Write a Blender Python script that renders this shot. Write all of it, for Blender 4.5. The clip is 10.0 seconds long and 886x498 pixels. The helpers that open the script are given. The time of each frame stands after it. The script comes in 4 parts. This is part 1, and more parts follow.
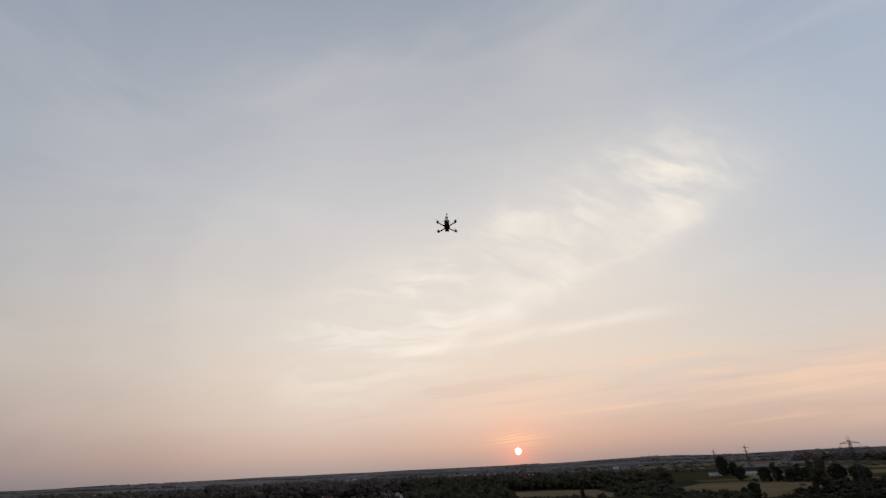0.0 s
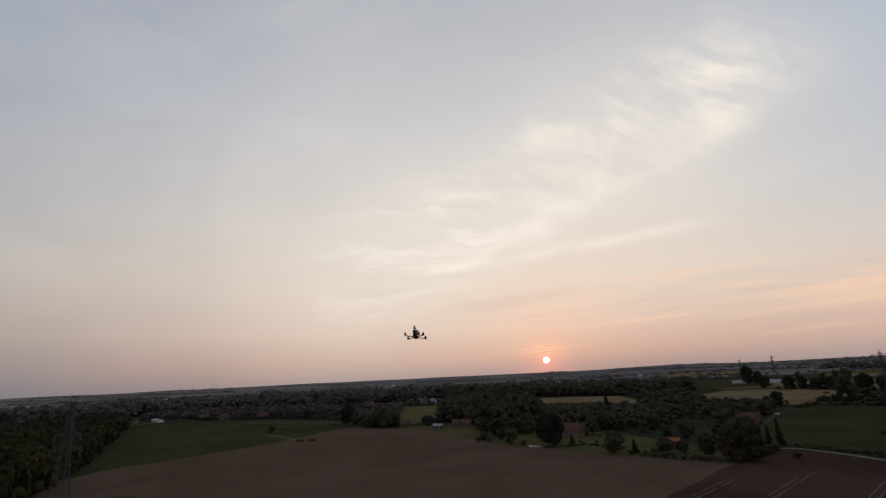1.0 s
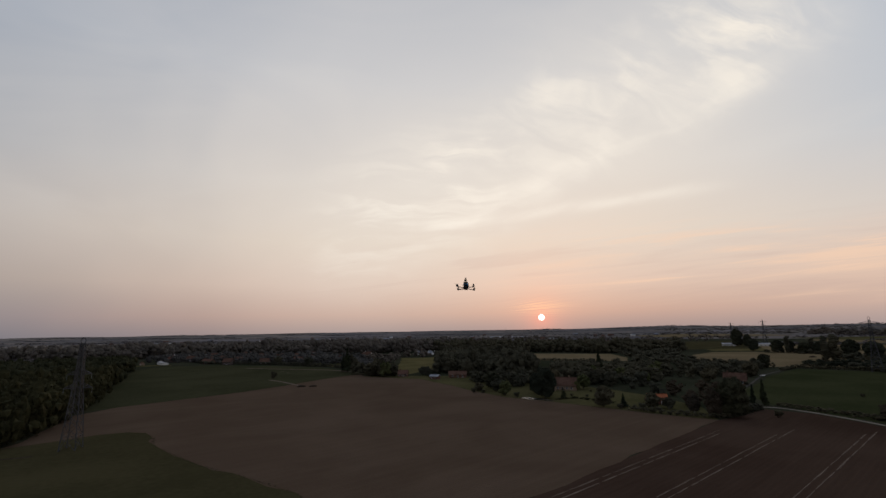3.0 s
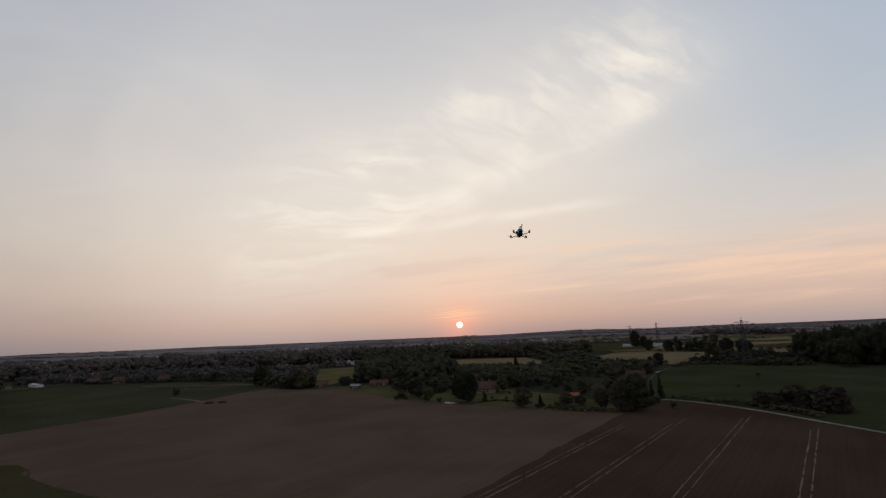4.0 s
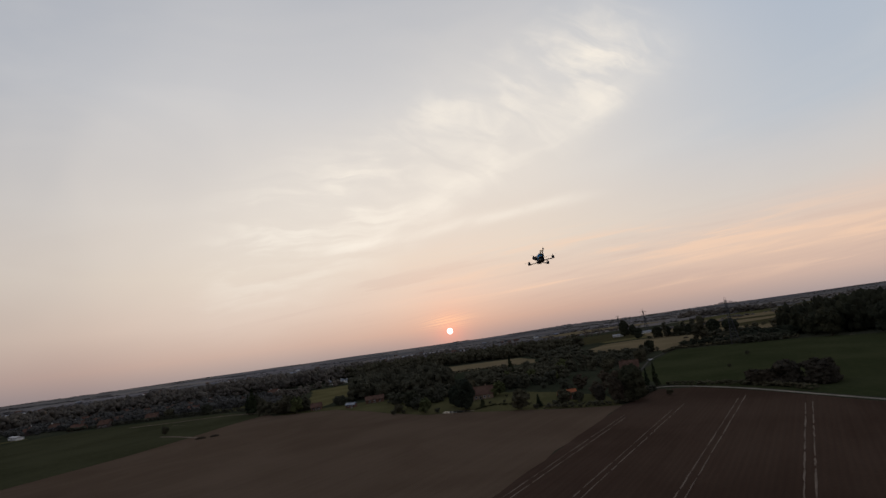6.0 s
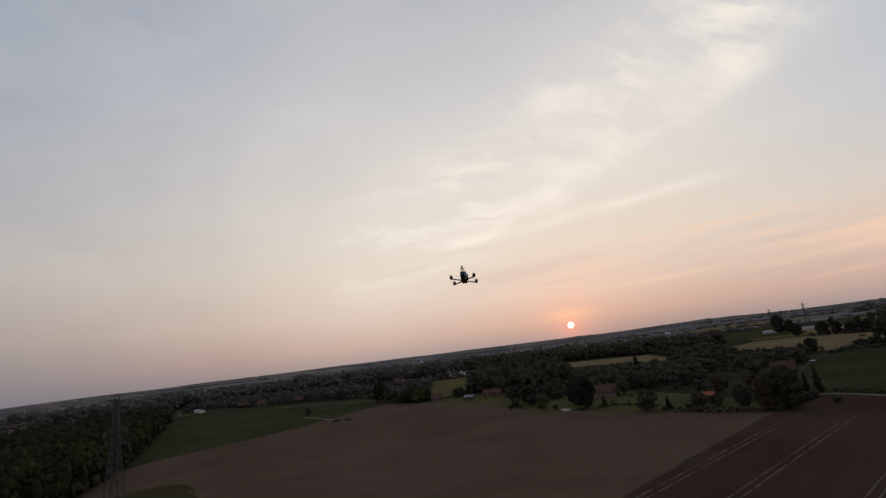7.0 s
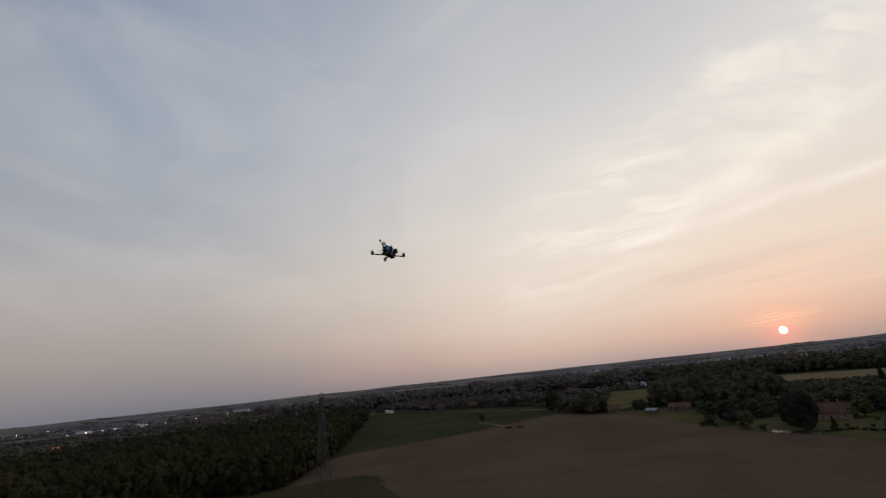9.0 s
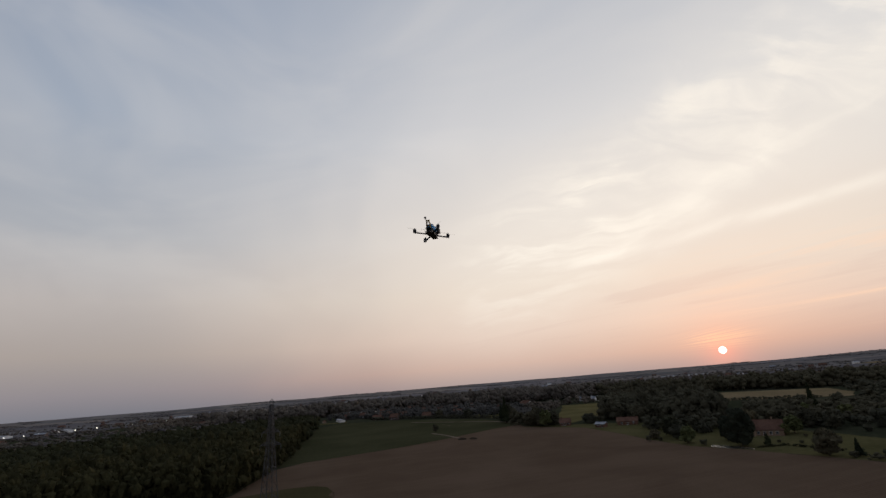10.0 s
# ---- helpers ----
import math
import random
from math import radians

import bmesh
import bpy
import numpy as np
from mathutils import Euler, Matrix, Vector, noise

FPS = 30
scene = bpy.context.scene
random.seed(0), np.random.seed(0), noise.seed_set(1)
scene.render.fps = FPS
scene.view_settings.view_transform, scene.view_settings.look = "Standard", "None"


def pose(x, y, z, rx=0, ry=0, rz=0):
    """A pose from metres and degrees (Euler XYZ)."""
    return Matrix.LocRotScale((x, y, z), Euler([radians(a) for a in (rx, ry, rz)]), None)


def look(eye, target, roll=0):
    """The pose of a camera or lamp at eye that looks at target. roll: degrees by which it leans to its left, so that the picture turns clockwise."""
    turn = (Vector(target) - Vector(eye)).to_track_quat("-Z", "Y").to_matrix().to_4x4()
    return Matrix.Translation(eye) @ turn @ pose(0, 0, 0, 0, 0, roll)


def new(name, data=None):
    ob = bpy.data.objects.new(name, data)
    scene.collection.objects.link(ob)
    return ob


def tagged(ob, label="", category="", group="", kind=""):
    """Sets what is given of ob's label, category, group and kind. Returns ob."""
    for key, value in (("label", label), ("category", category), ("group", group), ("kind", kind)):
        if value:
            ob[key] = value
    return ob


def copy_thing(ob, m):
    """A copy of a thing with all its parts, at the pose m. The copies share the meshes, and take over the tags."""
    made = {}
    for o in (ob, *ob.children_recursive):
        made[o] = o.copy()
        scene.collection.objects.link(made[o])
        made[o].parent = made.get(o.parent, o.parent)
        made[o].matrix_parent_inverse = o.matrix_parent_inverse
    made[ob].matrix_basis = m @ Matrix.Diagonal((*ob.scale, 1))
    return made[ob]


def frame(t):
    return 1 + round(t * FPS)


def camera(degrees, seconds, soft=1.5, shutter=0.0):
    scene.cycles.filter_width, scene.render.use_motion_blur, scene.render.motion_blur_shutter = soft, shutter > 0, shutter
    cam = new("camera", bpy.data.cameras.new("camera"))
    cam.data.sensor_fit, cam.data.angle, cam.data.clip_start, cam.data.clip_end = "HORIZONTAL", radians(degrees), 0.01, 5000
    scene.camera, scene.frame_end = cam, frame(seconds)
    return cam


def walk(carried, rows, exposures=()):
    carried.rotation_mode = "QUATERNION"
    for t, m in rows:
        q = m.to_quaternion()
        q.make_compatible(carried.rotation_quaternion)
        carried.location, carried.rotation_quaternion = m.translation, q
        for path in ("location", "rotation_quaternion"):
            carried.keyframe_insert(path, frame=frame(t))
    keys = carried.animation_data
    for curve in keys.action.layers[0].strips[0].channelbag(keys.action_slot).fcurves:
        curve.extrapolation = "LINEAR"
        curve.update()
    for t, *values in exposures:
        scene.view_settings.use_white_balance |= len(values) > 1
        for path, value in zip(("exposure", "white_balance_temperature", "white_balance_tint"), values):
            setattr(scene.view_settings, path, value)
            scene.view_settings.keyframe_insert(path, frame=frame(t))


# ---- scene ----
cam = camera(89, 10.0, 1.5)
walk(cam, [
    (0.0, pose(0.79, -6.69, 35.80, 115.83, 2.62, 8.73)),
    (0.5, pose(1.54, -7.27, 37.58, 111.16, 2.68, 10.48)),
    (1.0, pose(2.11, -7.45, 38.81, 105.71, 2.70, 12.62)),
    (1.5, pose(2.53, -7.92, 39.40, 102.03, 2.37, 14.69)),
    (2.0, pose(2.67, -8.36, 39.11, 100.42, 1.70, 16.09)),
    (3.5, pose(0.09, -8.26, 38.32, 100.34, 1.10, 7.71)),
    (4.0, pose(-1.24, -8.49, 37.63, 100.88, 2.38, 2.13)),
    (4.5, pose(-2.37, -8.38, 37.29, 101.53, 4.61, -2.63)),
    (5.0, pose(-2.70, -7.75, 37.59, 101.91, 6.51, -4.81)),
    (6.5, pose(-0.26, -6.38, 38.63, 101.89, 8.02, 7.71)),
    (7.0, pose(1.25, -5.81, 38.58, 102.84, 6.92, 15.91)),
    (7.5, pose(2.63, -5.37, 38.48, 103.99, 6.65, 23.76)),
    (8.0, pose(3.49, -4.81, 38.34, 104.89, 6.42, 30.36)),
    (8.5, pose(3.84, -4.40, 38.12, 105.22, 5.67, 34.87)),
    (9.0, pose(3.79, -4.13, 37.86, 106.18, 5.93, 37.02)),
    (9.5, pose(3.37, -4.07, 37.75, 106.64, 4.98, 35.97)),
    (10.0, pose(2.60, -4.26, 37.77, 106.86, 4.56, 31.43)),
], [(0.0, 0.0), (8.0, 0.0), (9.0, 0.04), (10.0, 0.12)])

# sky colours, from the horizon up, as display values
SKY_NEAR = [(168, 147, 142), (197, 166, 152), (217, 193, 178), (225, 209, 193), (223, 213, 203), (205, 203, 203), (179, 182, 189), (155, 163, 176)]
SKY_SIDE = [(119, 119, 127), (139, 133, 137), (162, 152, 147), (174, 167, 164), (164, 167, 173), (150, 160, 175), (138, 150, 169), (121, 136, 158)]
SKY_RIGHT = [(174, 157, 154), (204, 177, 164), (228, 197, 176), (207, 200, 195), (184, 191, 200), (174, 184, 198), (156, 169, 188), (140, 155, 178)]
CLOUD_AMOUNT = 0.92
CLOUD_COLOUR = (246, 237, 224)
DRONE_PITCH, DRONE_ROLL, DRONE_YAW = -9, 2, 6

# ---- world, sun ----
def lin(r, g, b):
    return tuple((c / 255 / 12.92 if c <= 10 else ((c / 255 + 0.055) / 1.055) ** 2.4) for c in (r, g, b))


class Net:
    """Short hand for chains of shader nodes."""

    def __init__(self, tree):
        self.t = tree

    def node(self, kind, **kw):
        n = self.t.nodes.new(kind)
        for k, v in kw.items():
            n.inputs[k.replace("_", " ").title() if k not in n.inputs else k].default_value = v
        return n

    def put(self, value, socket):
        if isinstance(value, bpy.types.NodeSocket):
            self.t.links.new(value, socket)
        else:
            socket.default_value = value

    def m(self, op, *a):
        n = self.t.nodes.new("ShaderNodeMath")
        n.operation = op
        for v, s in zip(a, n.inputs):
            self.put(v, s)
        return n.outputs[0]

    def add(self, a, b): return self.m("ADD", a, b)
    def sub(self, a, b): return self.m("SUBTRACT", a, b)
    def mul(self, a, b): return self.m("MULTIPLY", a, b)

    def step(self, x, lo, hi, a=0.0, b=1.0):
        n = self.t.nodes.new("ShaderNodeMapRange")
        n.interpolation_type = "SMOOTHSTEP"
        for v, s in zip((x, lo, hi, a, b), n.inputs):
            self.put(v, s)
        return n.outputs[0]

    def gauss(self, x, centre, width):
        d = self.mul(self.sub(x, centre), 1 / width)
        return self.m("POWER", 2.718, self.mul(self.mul(d, d), -1.0))

    def vec(self, x, y, z=0.0):
        n = self.t.nodes.new("ShaderNodeCombineXYZ")
        for v, s in zip((x, y, z), n.inputs):
            self.put(v, s)
        return n.outputs[0]

    def noise(self, v, scale, detail=5.0, rough=0.55, warp=0.0):
        n = self.t.nodes.new("ShaderNodeTexNoise")
        self.put(v, n.inputs["Vector"])
        n.inputs["Scale"].default_value, n.inputs["Detail"].default_value = scale, detail
        n.inputs["Roughness"].default_value, n.inputs["Distortion"].default_value = rough, warp
        return n.outputs[0]

    def ramp(self, x, stops):
        n = self.t.nodes.new("ShaderNodeValToRGB")
        self.put(x, n.inputs[0])
        e = n.color_ramp.elements
        while len(e) < len(stops):
            e.new(0.5)
        for k, (p, c) in zip(e, stops):
            k.position, k.color = p, (*c, 1)
        return n.outputs[0]

    def mix(self, f, a, b, kind="MIX"):
        n = self.t.nodes.new("ShaderNodeMix")
        n.data_type, n.blend_type = "RGBA", kind
        self.put(f, n.inputs[0])
        self.put(a if isinstance(a, bpy.types.NodeSocket) else (*a, 1), n.inputs[6])
        self.put(b if isinstance(b, bpy.types.NodeSocket) else (*b, 1), n.inputs[7])
        return n.outputs[2]


SUN_HEIGHT = 1.25
world = bpy.data.worlds.new("dusk_sky")
scene.world = world
world.use_nodes = True
world.node_tree.nodes.clear()
W = Net(world.node_tree)
sky = W.t.nodes.new("ShaderNodeTexSky")
sky.sky_type, sky.sun_disc = "NISHITA", False
sky.sun_elevation, sky.sun_rotation = radians(SUN_HEIGHT), 0.0
sky.dust_density, sky.ozone_density = 3.0, 2.0
coord = W.t.nodes.new("ShaderNodeTexCoord").outputs["Generated"]
sep = W.t.nodes.new("ShaderNodeSeparateXYZ")
W.put(coord, sep.inputs[0])
dx, dy, dz = sep.outputs
az = W.mul(W.m("ARCTAN2", dx, dy), 1.1 * 180 / math.pi)
el = W.mul(W.m("ARCSINE", dz), 180 / math.pi)
h = W.mul(el, 1.1 / 60)
# clear sky towards the sun, and far to the side of it and behind
near = W.ramp(h, [(0.0, lin(*SKY_NEAR[0])), (0.035, lin(*SKY_NEAR[1])), (0.10, lin(*SKY_NEAR[2])), (0.2, lin(*SKY_NEAR[3])),
                  (0.33, lin(*SKY_NEAR[4])), (0.55, lin(*SKY_NEAR[5])), (0.8, lin(*SKY_NEAR[6])), (1.0, lin(*SKY_NEAR[7]))])
side = W.ramp(h, [(0.0, lin(*SKY_SIDE[0])), (0.035, lin(*SKY_SIDE[1])), (0.10, lin(*SKY_SIDE[2])), (0.2, lin(*SKY_SIDE[3])),
                  (0.33, lin(*SKY_SIDE[4])), (0.55, lin(*SKY_SIDE[5])), (0.8, lin(*SKY_SIDE[6])), (1.0, lin(*SKY_SIDE[7]))])
right = W.ramp(h, [(0.0, lin(*SKY_RIGHT[0])), (0.035, lin(*SKY_RIGHT[1])), (0.10, lin(*SKY_RIGHT[2])), (0.2, lin(*SKY_RIGHT[3])),
                   (0.33, lin(*SKY_RIGHT[4])), (0.55, lin(*SKY_RIGHT[5])), (0.8, lin(*SKY_RIGHT[6])), (1.0, lin(*SKY_RIGHT[7]))])
soft = W.noise(coord, 2.2, 3, 0.5, 0.6)
away = W.step(W.add(W.mul(az, -1.0), W.mul(W.sub(soft, 0.5), 26.0)), 20.0, 82.0)
base = W.mix(away, near, side)
base = W.mix(W.step(az, 10.0, 52.0), base, right)
back = W.step(dy, 0.3, -0.45)
base = W.mix(W.mul(back, 0.95), base, W.mix(0.8, side, lin(112, 113, 127)))
# high thin cloud: positions on a flat layer ahead
yy = W.m("MAXIMUM", dy, 0.12)
u, v = W.mul(W.m("DIVIDE", dx, yy), 1.114), W.mul(W.m("DIVIDE", dz, yy), 1.114)
flat = W.vec(u, v)
drift_u = W.sub(W.noise(flat, 3.1, 4, 0.5), 0.5)
drift_v = W.sub(W.noise(W.vec(W.add(u, 7.3), W.add(v, 3.9)), 3.1, 4, 0.5), 0.5)
uw, vw = W.add(u, W.mul(drift_u, 0.16)), W.add(v, W.mul(drift_v, 0.13))
ahead = W.step(dy, 0.12, 0.4)


def turned(deg, sx, sy, bent=True):
    c, s = math.cos(radians(deg)), math.sin(radians(deg))
    p, q = (uw, vw) if bent else (u, v)
    a = W.add(W.mul(p, c), W.mul(q, s))
    b = W.add(W.mul(p, -s), W.mul(q, c))
    return a, b, W.vec(W.mul(a, sx), W.mul(b, sy))


s1, n1, _ = turned(23.7, 1, 1)
_, _, p10 = turned(-4, 1.2, 8.0)
_, _, p32 = turned(-34, 1.6, 4.2)
_, _, p24 = turned(26, 0.9, 3.2)
_, _, p3 = turned(4, 1.0, 16.0, False)
_, _, p17 = turned(19, 1.6, 9.0)
fibre = W.noise(p10, 2.6, 5, 0.55, 0.5)
feather = W.noise(p32, 2.6, 5, 0.56, 0.7)
strands = W.noise(p17, 2.2, 4, 0.55, 0.5)
billow = W.noise(p24, 1.5, 4, 0.5, 0.7)
wander = W.mul(W.sub(billow, 0.5), 0.13)
nn = W.add(n1, wander)
# feathers that rise from the ridge, flat fibres at the lower end
span = W.mul(W.step(s1, -0.55, 0.0), W.step(s1, 1.02, 0.76))
body = W.mul(W.mul(W.step(nn, 0.21, 0.35), W.step(nn, 0.68, 0.46)), span)
turn_over = W.step(W.add(s1, W.mul(wander, 1.5)), -0.05, 0.28)
texture = W.mix(turn_over, W.vec(fibre, fibre, fibre), W.vec(feather, feather, feather))
tex = W.t.nodes.new("ShaderNodeSeparateXYZ")
W.put(texture, tex.inputs[0])
puffs = W.step(W.noise(flat, 7.5, 5, 0.55, 0.9), 0.34, 0.66, 0.58, 1.0)
plume = W.mul(W.mul(body, puffs), W.step(tex.outputs[0], 0.35, 0.68, 0.18, 1.0))
ridge = W.mul(W.mul(W.gauss(W.add(n1, W.mul(wander, 0.35)), 0.322, 0.036), W.mul(W.step(s1, -0.2, 0.05), W.step(s1, 0.95, 0.6))), W.step(strands, 0.32, 0.62, 0.35, 1.0))
tail = W.mul(W.mul(W.gauss(W.add(n1, wander), 0.45, 0.10), W.mul(W.step(s1, -0.55, -0.25), W.step(s1, 0.2, -0.05))), W.step(fibre, 0.46, 0.64))
s4, n4, _ = turned(4.5, 1, 1, False)
streak = W.mul(W.mul(W.gauss(W.add(n4, W.mul(wander, 0.35)), 0.283, 0.015), W.mul(W.step(s4, -0.35, -0.1), W.step(s4, 0.52, 0.25))), W.step(strands, 0.3, 0.6, 0.35, 1.0))
tufts = W.add(W.mul(W.gauss(u, 0.06, 0.07), W.gauss(v, 0.60, 0.045)), W.mul(W.gauss(u, 0.49, 0.13), W.gauss(v, 0.70, 0.055)))
tufts = W.mul(tufts, W.step(feather, 0.35, 0.65))
haze = W.t.nodes.new("ShaderNodeMapping")
W.put(coord, haze.inputs[0])
haze.inputs["Rotation"].default_value = (0.0, radians(32), 0.0)
haze.inputs["Scale"].default_value = (0.8, 1.0, 2.6)
thin = W.noise(haze.outputs[0], 2.2, 4, 0.5, 0.7)
veil = W.mul(W.step(thin, 0.36, 0.70), W.step(dz, 0.06, 0.3))
cloud = W.add(W.add(W.mul(plume, 0.70), W.add(W.mul(ridge, 0.38), W.mul(tail, 0.36))), W.add(W.mul(streak, 0.6), W.mul(tufts, 0.4)))
cloud = W.m("MINIMUM", W.mul(cloud, ahead), 1.0)
col = W.mix(W.mul(veil, 0.22), base, lin(226, 219, 211))
halo = W.mul(W.mul(W.gauss(n1, 0.40, 0.26), W.mul(W.step(s1, -0.9, -0.1), W.step(s1, 1.4, 0.6))), ahead)
col = W.mix(W.mul(halo, 0.30), col, lin(232, 225, 215))
col = W.mix(W.mul(cloud, CLOUD_AMOUNT), col, lin(*CLOUD_COLOUR))
# low banked streaks lit from beneath
band = W.noise(p3, 2.0, 6, 0.6, 0.5)
low = W.mul(W.mul(W.step(v, 0.03, 0.10), W.step(v, 0.27, 0.17)), W.mul(W.step(band, 0.47, 0.66), W.step(u, -0.25, 0.35)))
col = W.mix(W.mul(W.mul(low, ahead), 0.55), col, lin(247, 208, 178))
dim = W.mul(W.mul(W.mul(W.step(v, 0.01, 0.05), W.step(v, 0.30, 0.12)), W.step(u, -0.9, -0.1)), W.step(band, 0.48, 0.33))
col = W.mix(W.mul(W.mul(dim, ahead), 0.22), col, lin(190, 165, 158))
# glow and disc of the low sun
sun_way = Vector((0, math.cos(radians(SUN_HEIGHT)), math.sin(radians(SUN_HEIGHT))))
dot = W.t.nodes.new("ShaderNodeVectorMath")
dot.operation = "DOT_PRODUCT"
W.put(coord, dot.inputs[0])
dot.inputs[1].default_value = sun_way
off = W.mul(W.m("ARCCOSINE", W.m("MINIMUM", dot.outputs["Value"], 0.9999999)), 180 / math.pi)
wide = W.m("POWER", 2.718, W.mul(off, -1 / 5.0))
close = W.m("POWER", 2.718, W.mul(off, -1 / 1.3))
col = W.mix(W.mul(wide, 0.24), col, lin(247, 183, 160))
col = W.mix(W.mul(close, 0.85), col, lin(255, 168, 146))
fan = W.m("DIVIDE", W.sub(v, 0.030), W.add(0.55, W.mul(u, 2.2)))
lines = W.noise(W.vec(W.mul(u, 3.0), W.mul(fan, 150.0)), 1.6, 2, 0.45, 0.15)
rays = W.mul(W.mul(W.gauss(v, 0.049, 0.017), W.gauss(u, -0.005, 0.052)), W.step(lines, 0.44, 0.56))
col = W.mix(W.mul(rays, 0.75), col, lin(255, 206, 166))
disc = W.step(off, 0.40, 0.32)
col = W.mix(disc, col, (2.4, 2.2, 2.0))
# clear-air light of the upper sky
air = W.mix(1.0, col, W.mix(1.0, sky.outputs[0], (0.012, 0.012, 0.012), "MULTIPLY"), "ADD")
# the lower half of the sphere lies behind the ground
air = W.mix(W.step(dz, -0.02, -0.08), air, lin(70, 62, 58))
bg = W.t.nodes.new("ShaderNodeBackground")
W.put(air, bg.inputs[0])
bg.inputs[1].default_value = 1.0
out = W.t.nodes.new("ShaderNodeOutputWorld")
W.t.links.new(bg.outputs[0], out.inputs[0])

lamp = bpy.data.lights.new("sun", "SUN")
lamp.energy, lamp.angle, lamp.color = 0.35, radians(0.6), (1.0, 0.52, 0.30)
sun = new("sun", lamp)
sun.matrix_world = look(sun_way * 100, (0, 0, 0))


# ---- materials ----
def material(name, rough=0.9, metal=0.0, spec=0.2):
    mat = bpy.data.materials.new(name)
    mat.use_nodes = True
    net = Net(mat.node_tree)
    b = mat.node_tree.nodes["Principled BSDF"]
    b.inputs["Roughness"].default_value, b.inputs["Metallic"].default_value = rough, metal
    b.inputs["Specular IOR Level"].default_value = spec
    return mat, net, b


def place(net):
    return net.t.nodes.new("ShaderNodeNewGeometry").outputs["Position"]


def bump(net, b, height, strength, distance):
    n = net.t.nodes.new("ShaderNodeBump")
    n.inputs["Strength"].default_value, n.inputs["Distance"].default_value = strength, distance
    net.put(height, n.inputs["Height"])
    net.t.links.new(n.outputs[0], b.inputs["Normal"])


def two_tone(name, a, b2, big, small, rough=0.95, deep=0.0, spec=0.0, metal=0.0):
    """A surface that varies between two colours at a large and a small scale (metres)."""
    mat, net, b = material(name, rough, metal, spec)
    p = place(net)
    f = net.add(net.mul(net.noise(p, 1 / big, 3, 0.5, 0.4), 0.6), net.mul(net.noise(p, 1 / small, 4, 0.6), 0.4))
    net.put(net.mix(net.step(f, 0.34, 0.66), a, b2), b.inputs["Base Color"])
    if deep:
        bump(net, b, net.noise(p, 1 / small, 4, 0.6), 0.6, deep)
    return mat


def soil(name, a, b2, deg, row):
    """Worked soil with drill rows that run along one heading."""
    mat, net, b = material(name, 1.0, 0, 0.0)
    p = place(net)
    s = net.t.nodes.new("ShaderNodeSeparateXYZ")
    net.put(p, s.inputs[0])
    c, k = math.cos(radians(deg)), math.sin(radians(deg))
    across = net.add(net.mul(s.outputs[0], -k), net.mul(s.outputs[1], c))
    along = net.add(net.mul(s.outputs[0], c), net.mul(s.outputs[1], k))
    wave = net.m("SINE", net.add(net.mul(across, 2 * math.pi / row), net.mul(net.noise(p, 0.08, 2), 3.0)))
    streaky = net.noise(net.vec(net.mul(along, 0.02), net.mul(across, 0.35)), 1.0, 5, 0.6)
    big = net.noise(p, 0.018, 4, 0.55, 0.5)
    fine = net.noise(p, 1.3, 5, 0.7)
    f = net.add(net.add(net.mul(big, 0.58), net.mul(streaky, 0.22)), net.add(net.mul(fine, 0.2), net.mul(wave, 0.012)))
    net.put(net.mix(net.step(f, 0.36, 0.64), a, b2), b.inputs["Base Color"])
    bump(net, b, net.add(net.mul(wave, 0.5), fine), 0.7, 0.12)
    return mat


def leaves(name, a, b2, depth=1.0):
    mat, net, b = material(name, 0.85, 0, 0.02)
    g = net.t.nodes.new("ShaderNodeNewGeometry")
    info = net.t.nodes.new("ShaderNodeObjectInfo")
    f = net.add(net.mul(g.outputs["Random Per Island"], 0.25), net.mul(net.noise(g.outputs["Position"], 0.05, 3, 0.5, 0.3), 0.9))
    c = net.mix(net.step(f, 0.25, 0.85), a, b2)
    tint = net.mix(info.outputs["Random"], (0.75, 0.8, 0.85), (1.15, 1.05, 0.95))
    c = net.mix(1.0, c, tint, "MULTIPLY")
    sprays = net.noise(g.outputs["Position"], 1.5, 5, 0.7)
    c = net.mix(1.0, c, net.ramp(sprays, [(0.34, (1 - 0.22 * depth, 1 - 0.21 * depth, 1 - 0.20 * depth)), (0.68, (1 + 0.18 * depth, 1 + 0.17 * depth, 1 + 0.14 * depth))]), "MULTIPLY")
    net.put(c, b.inputs["Base Color"])
    bump(net, b, sprays, 0.35 * depth, 0.5)
    return mat


def plain(name, c, rough=0.6, metal=0.0, grain=0.05, vary=0.2, spec=0.3):
    return two_tone(name, tuple(x * (1 - vary) for x in c), tuple(min(1, x * (1 + vary)) for x in c), grain * 12, grain, rough, 0, spec, metal)


M_SOIL = soil("tilled_soil", (0.085, 0.0585, 0.0405), (0.114, 0.081, 0.058), 51.7, 1.1)
M_SOIL2 = soil("drilled_soil", (0.047, 0.0295, 0.0215), (0.069, 0.0455, 0.0335), 51.7, 1.5)
M_GROUND = two_tone("rough_grass", (0.026, 0.030, 0.018), (0.048, 0.048, 0.032), 90, 4, 1.0, 0.15)


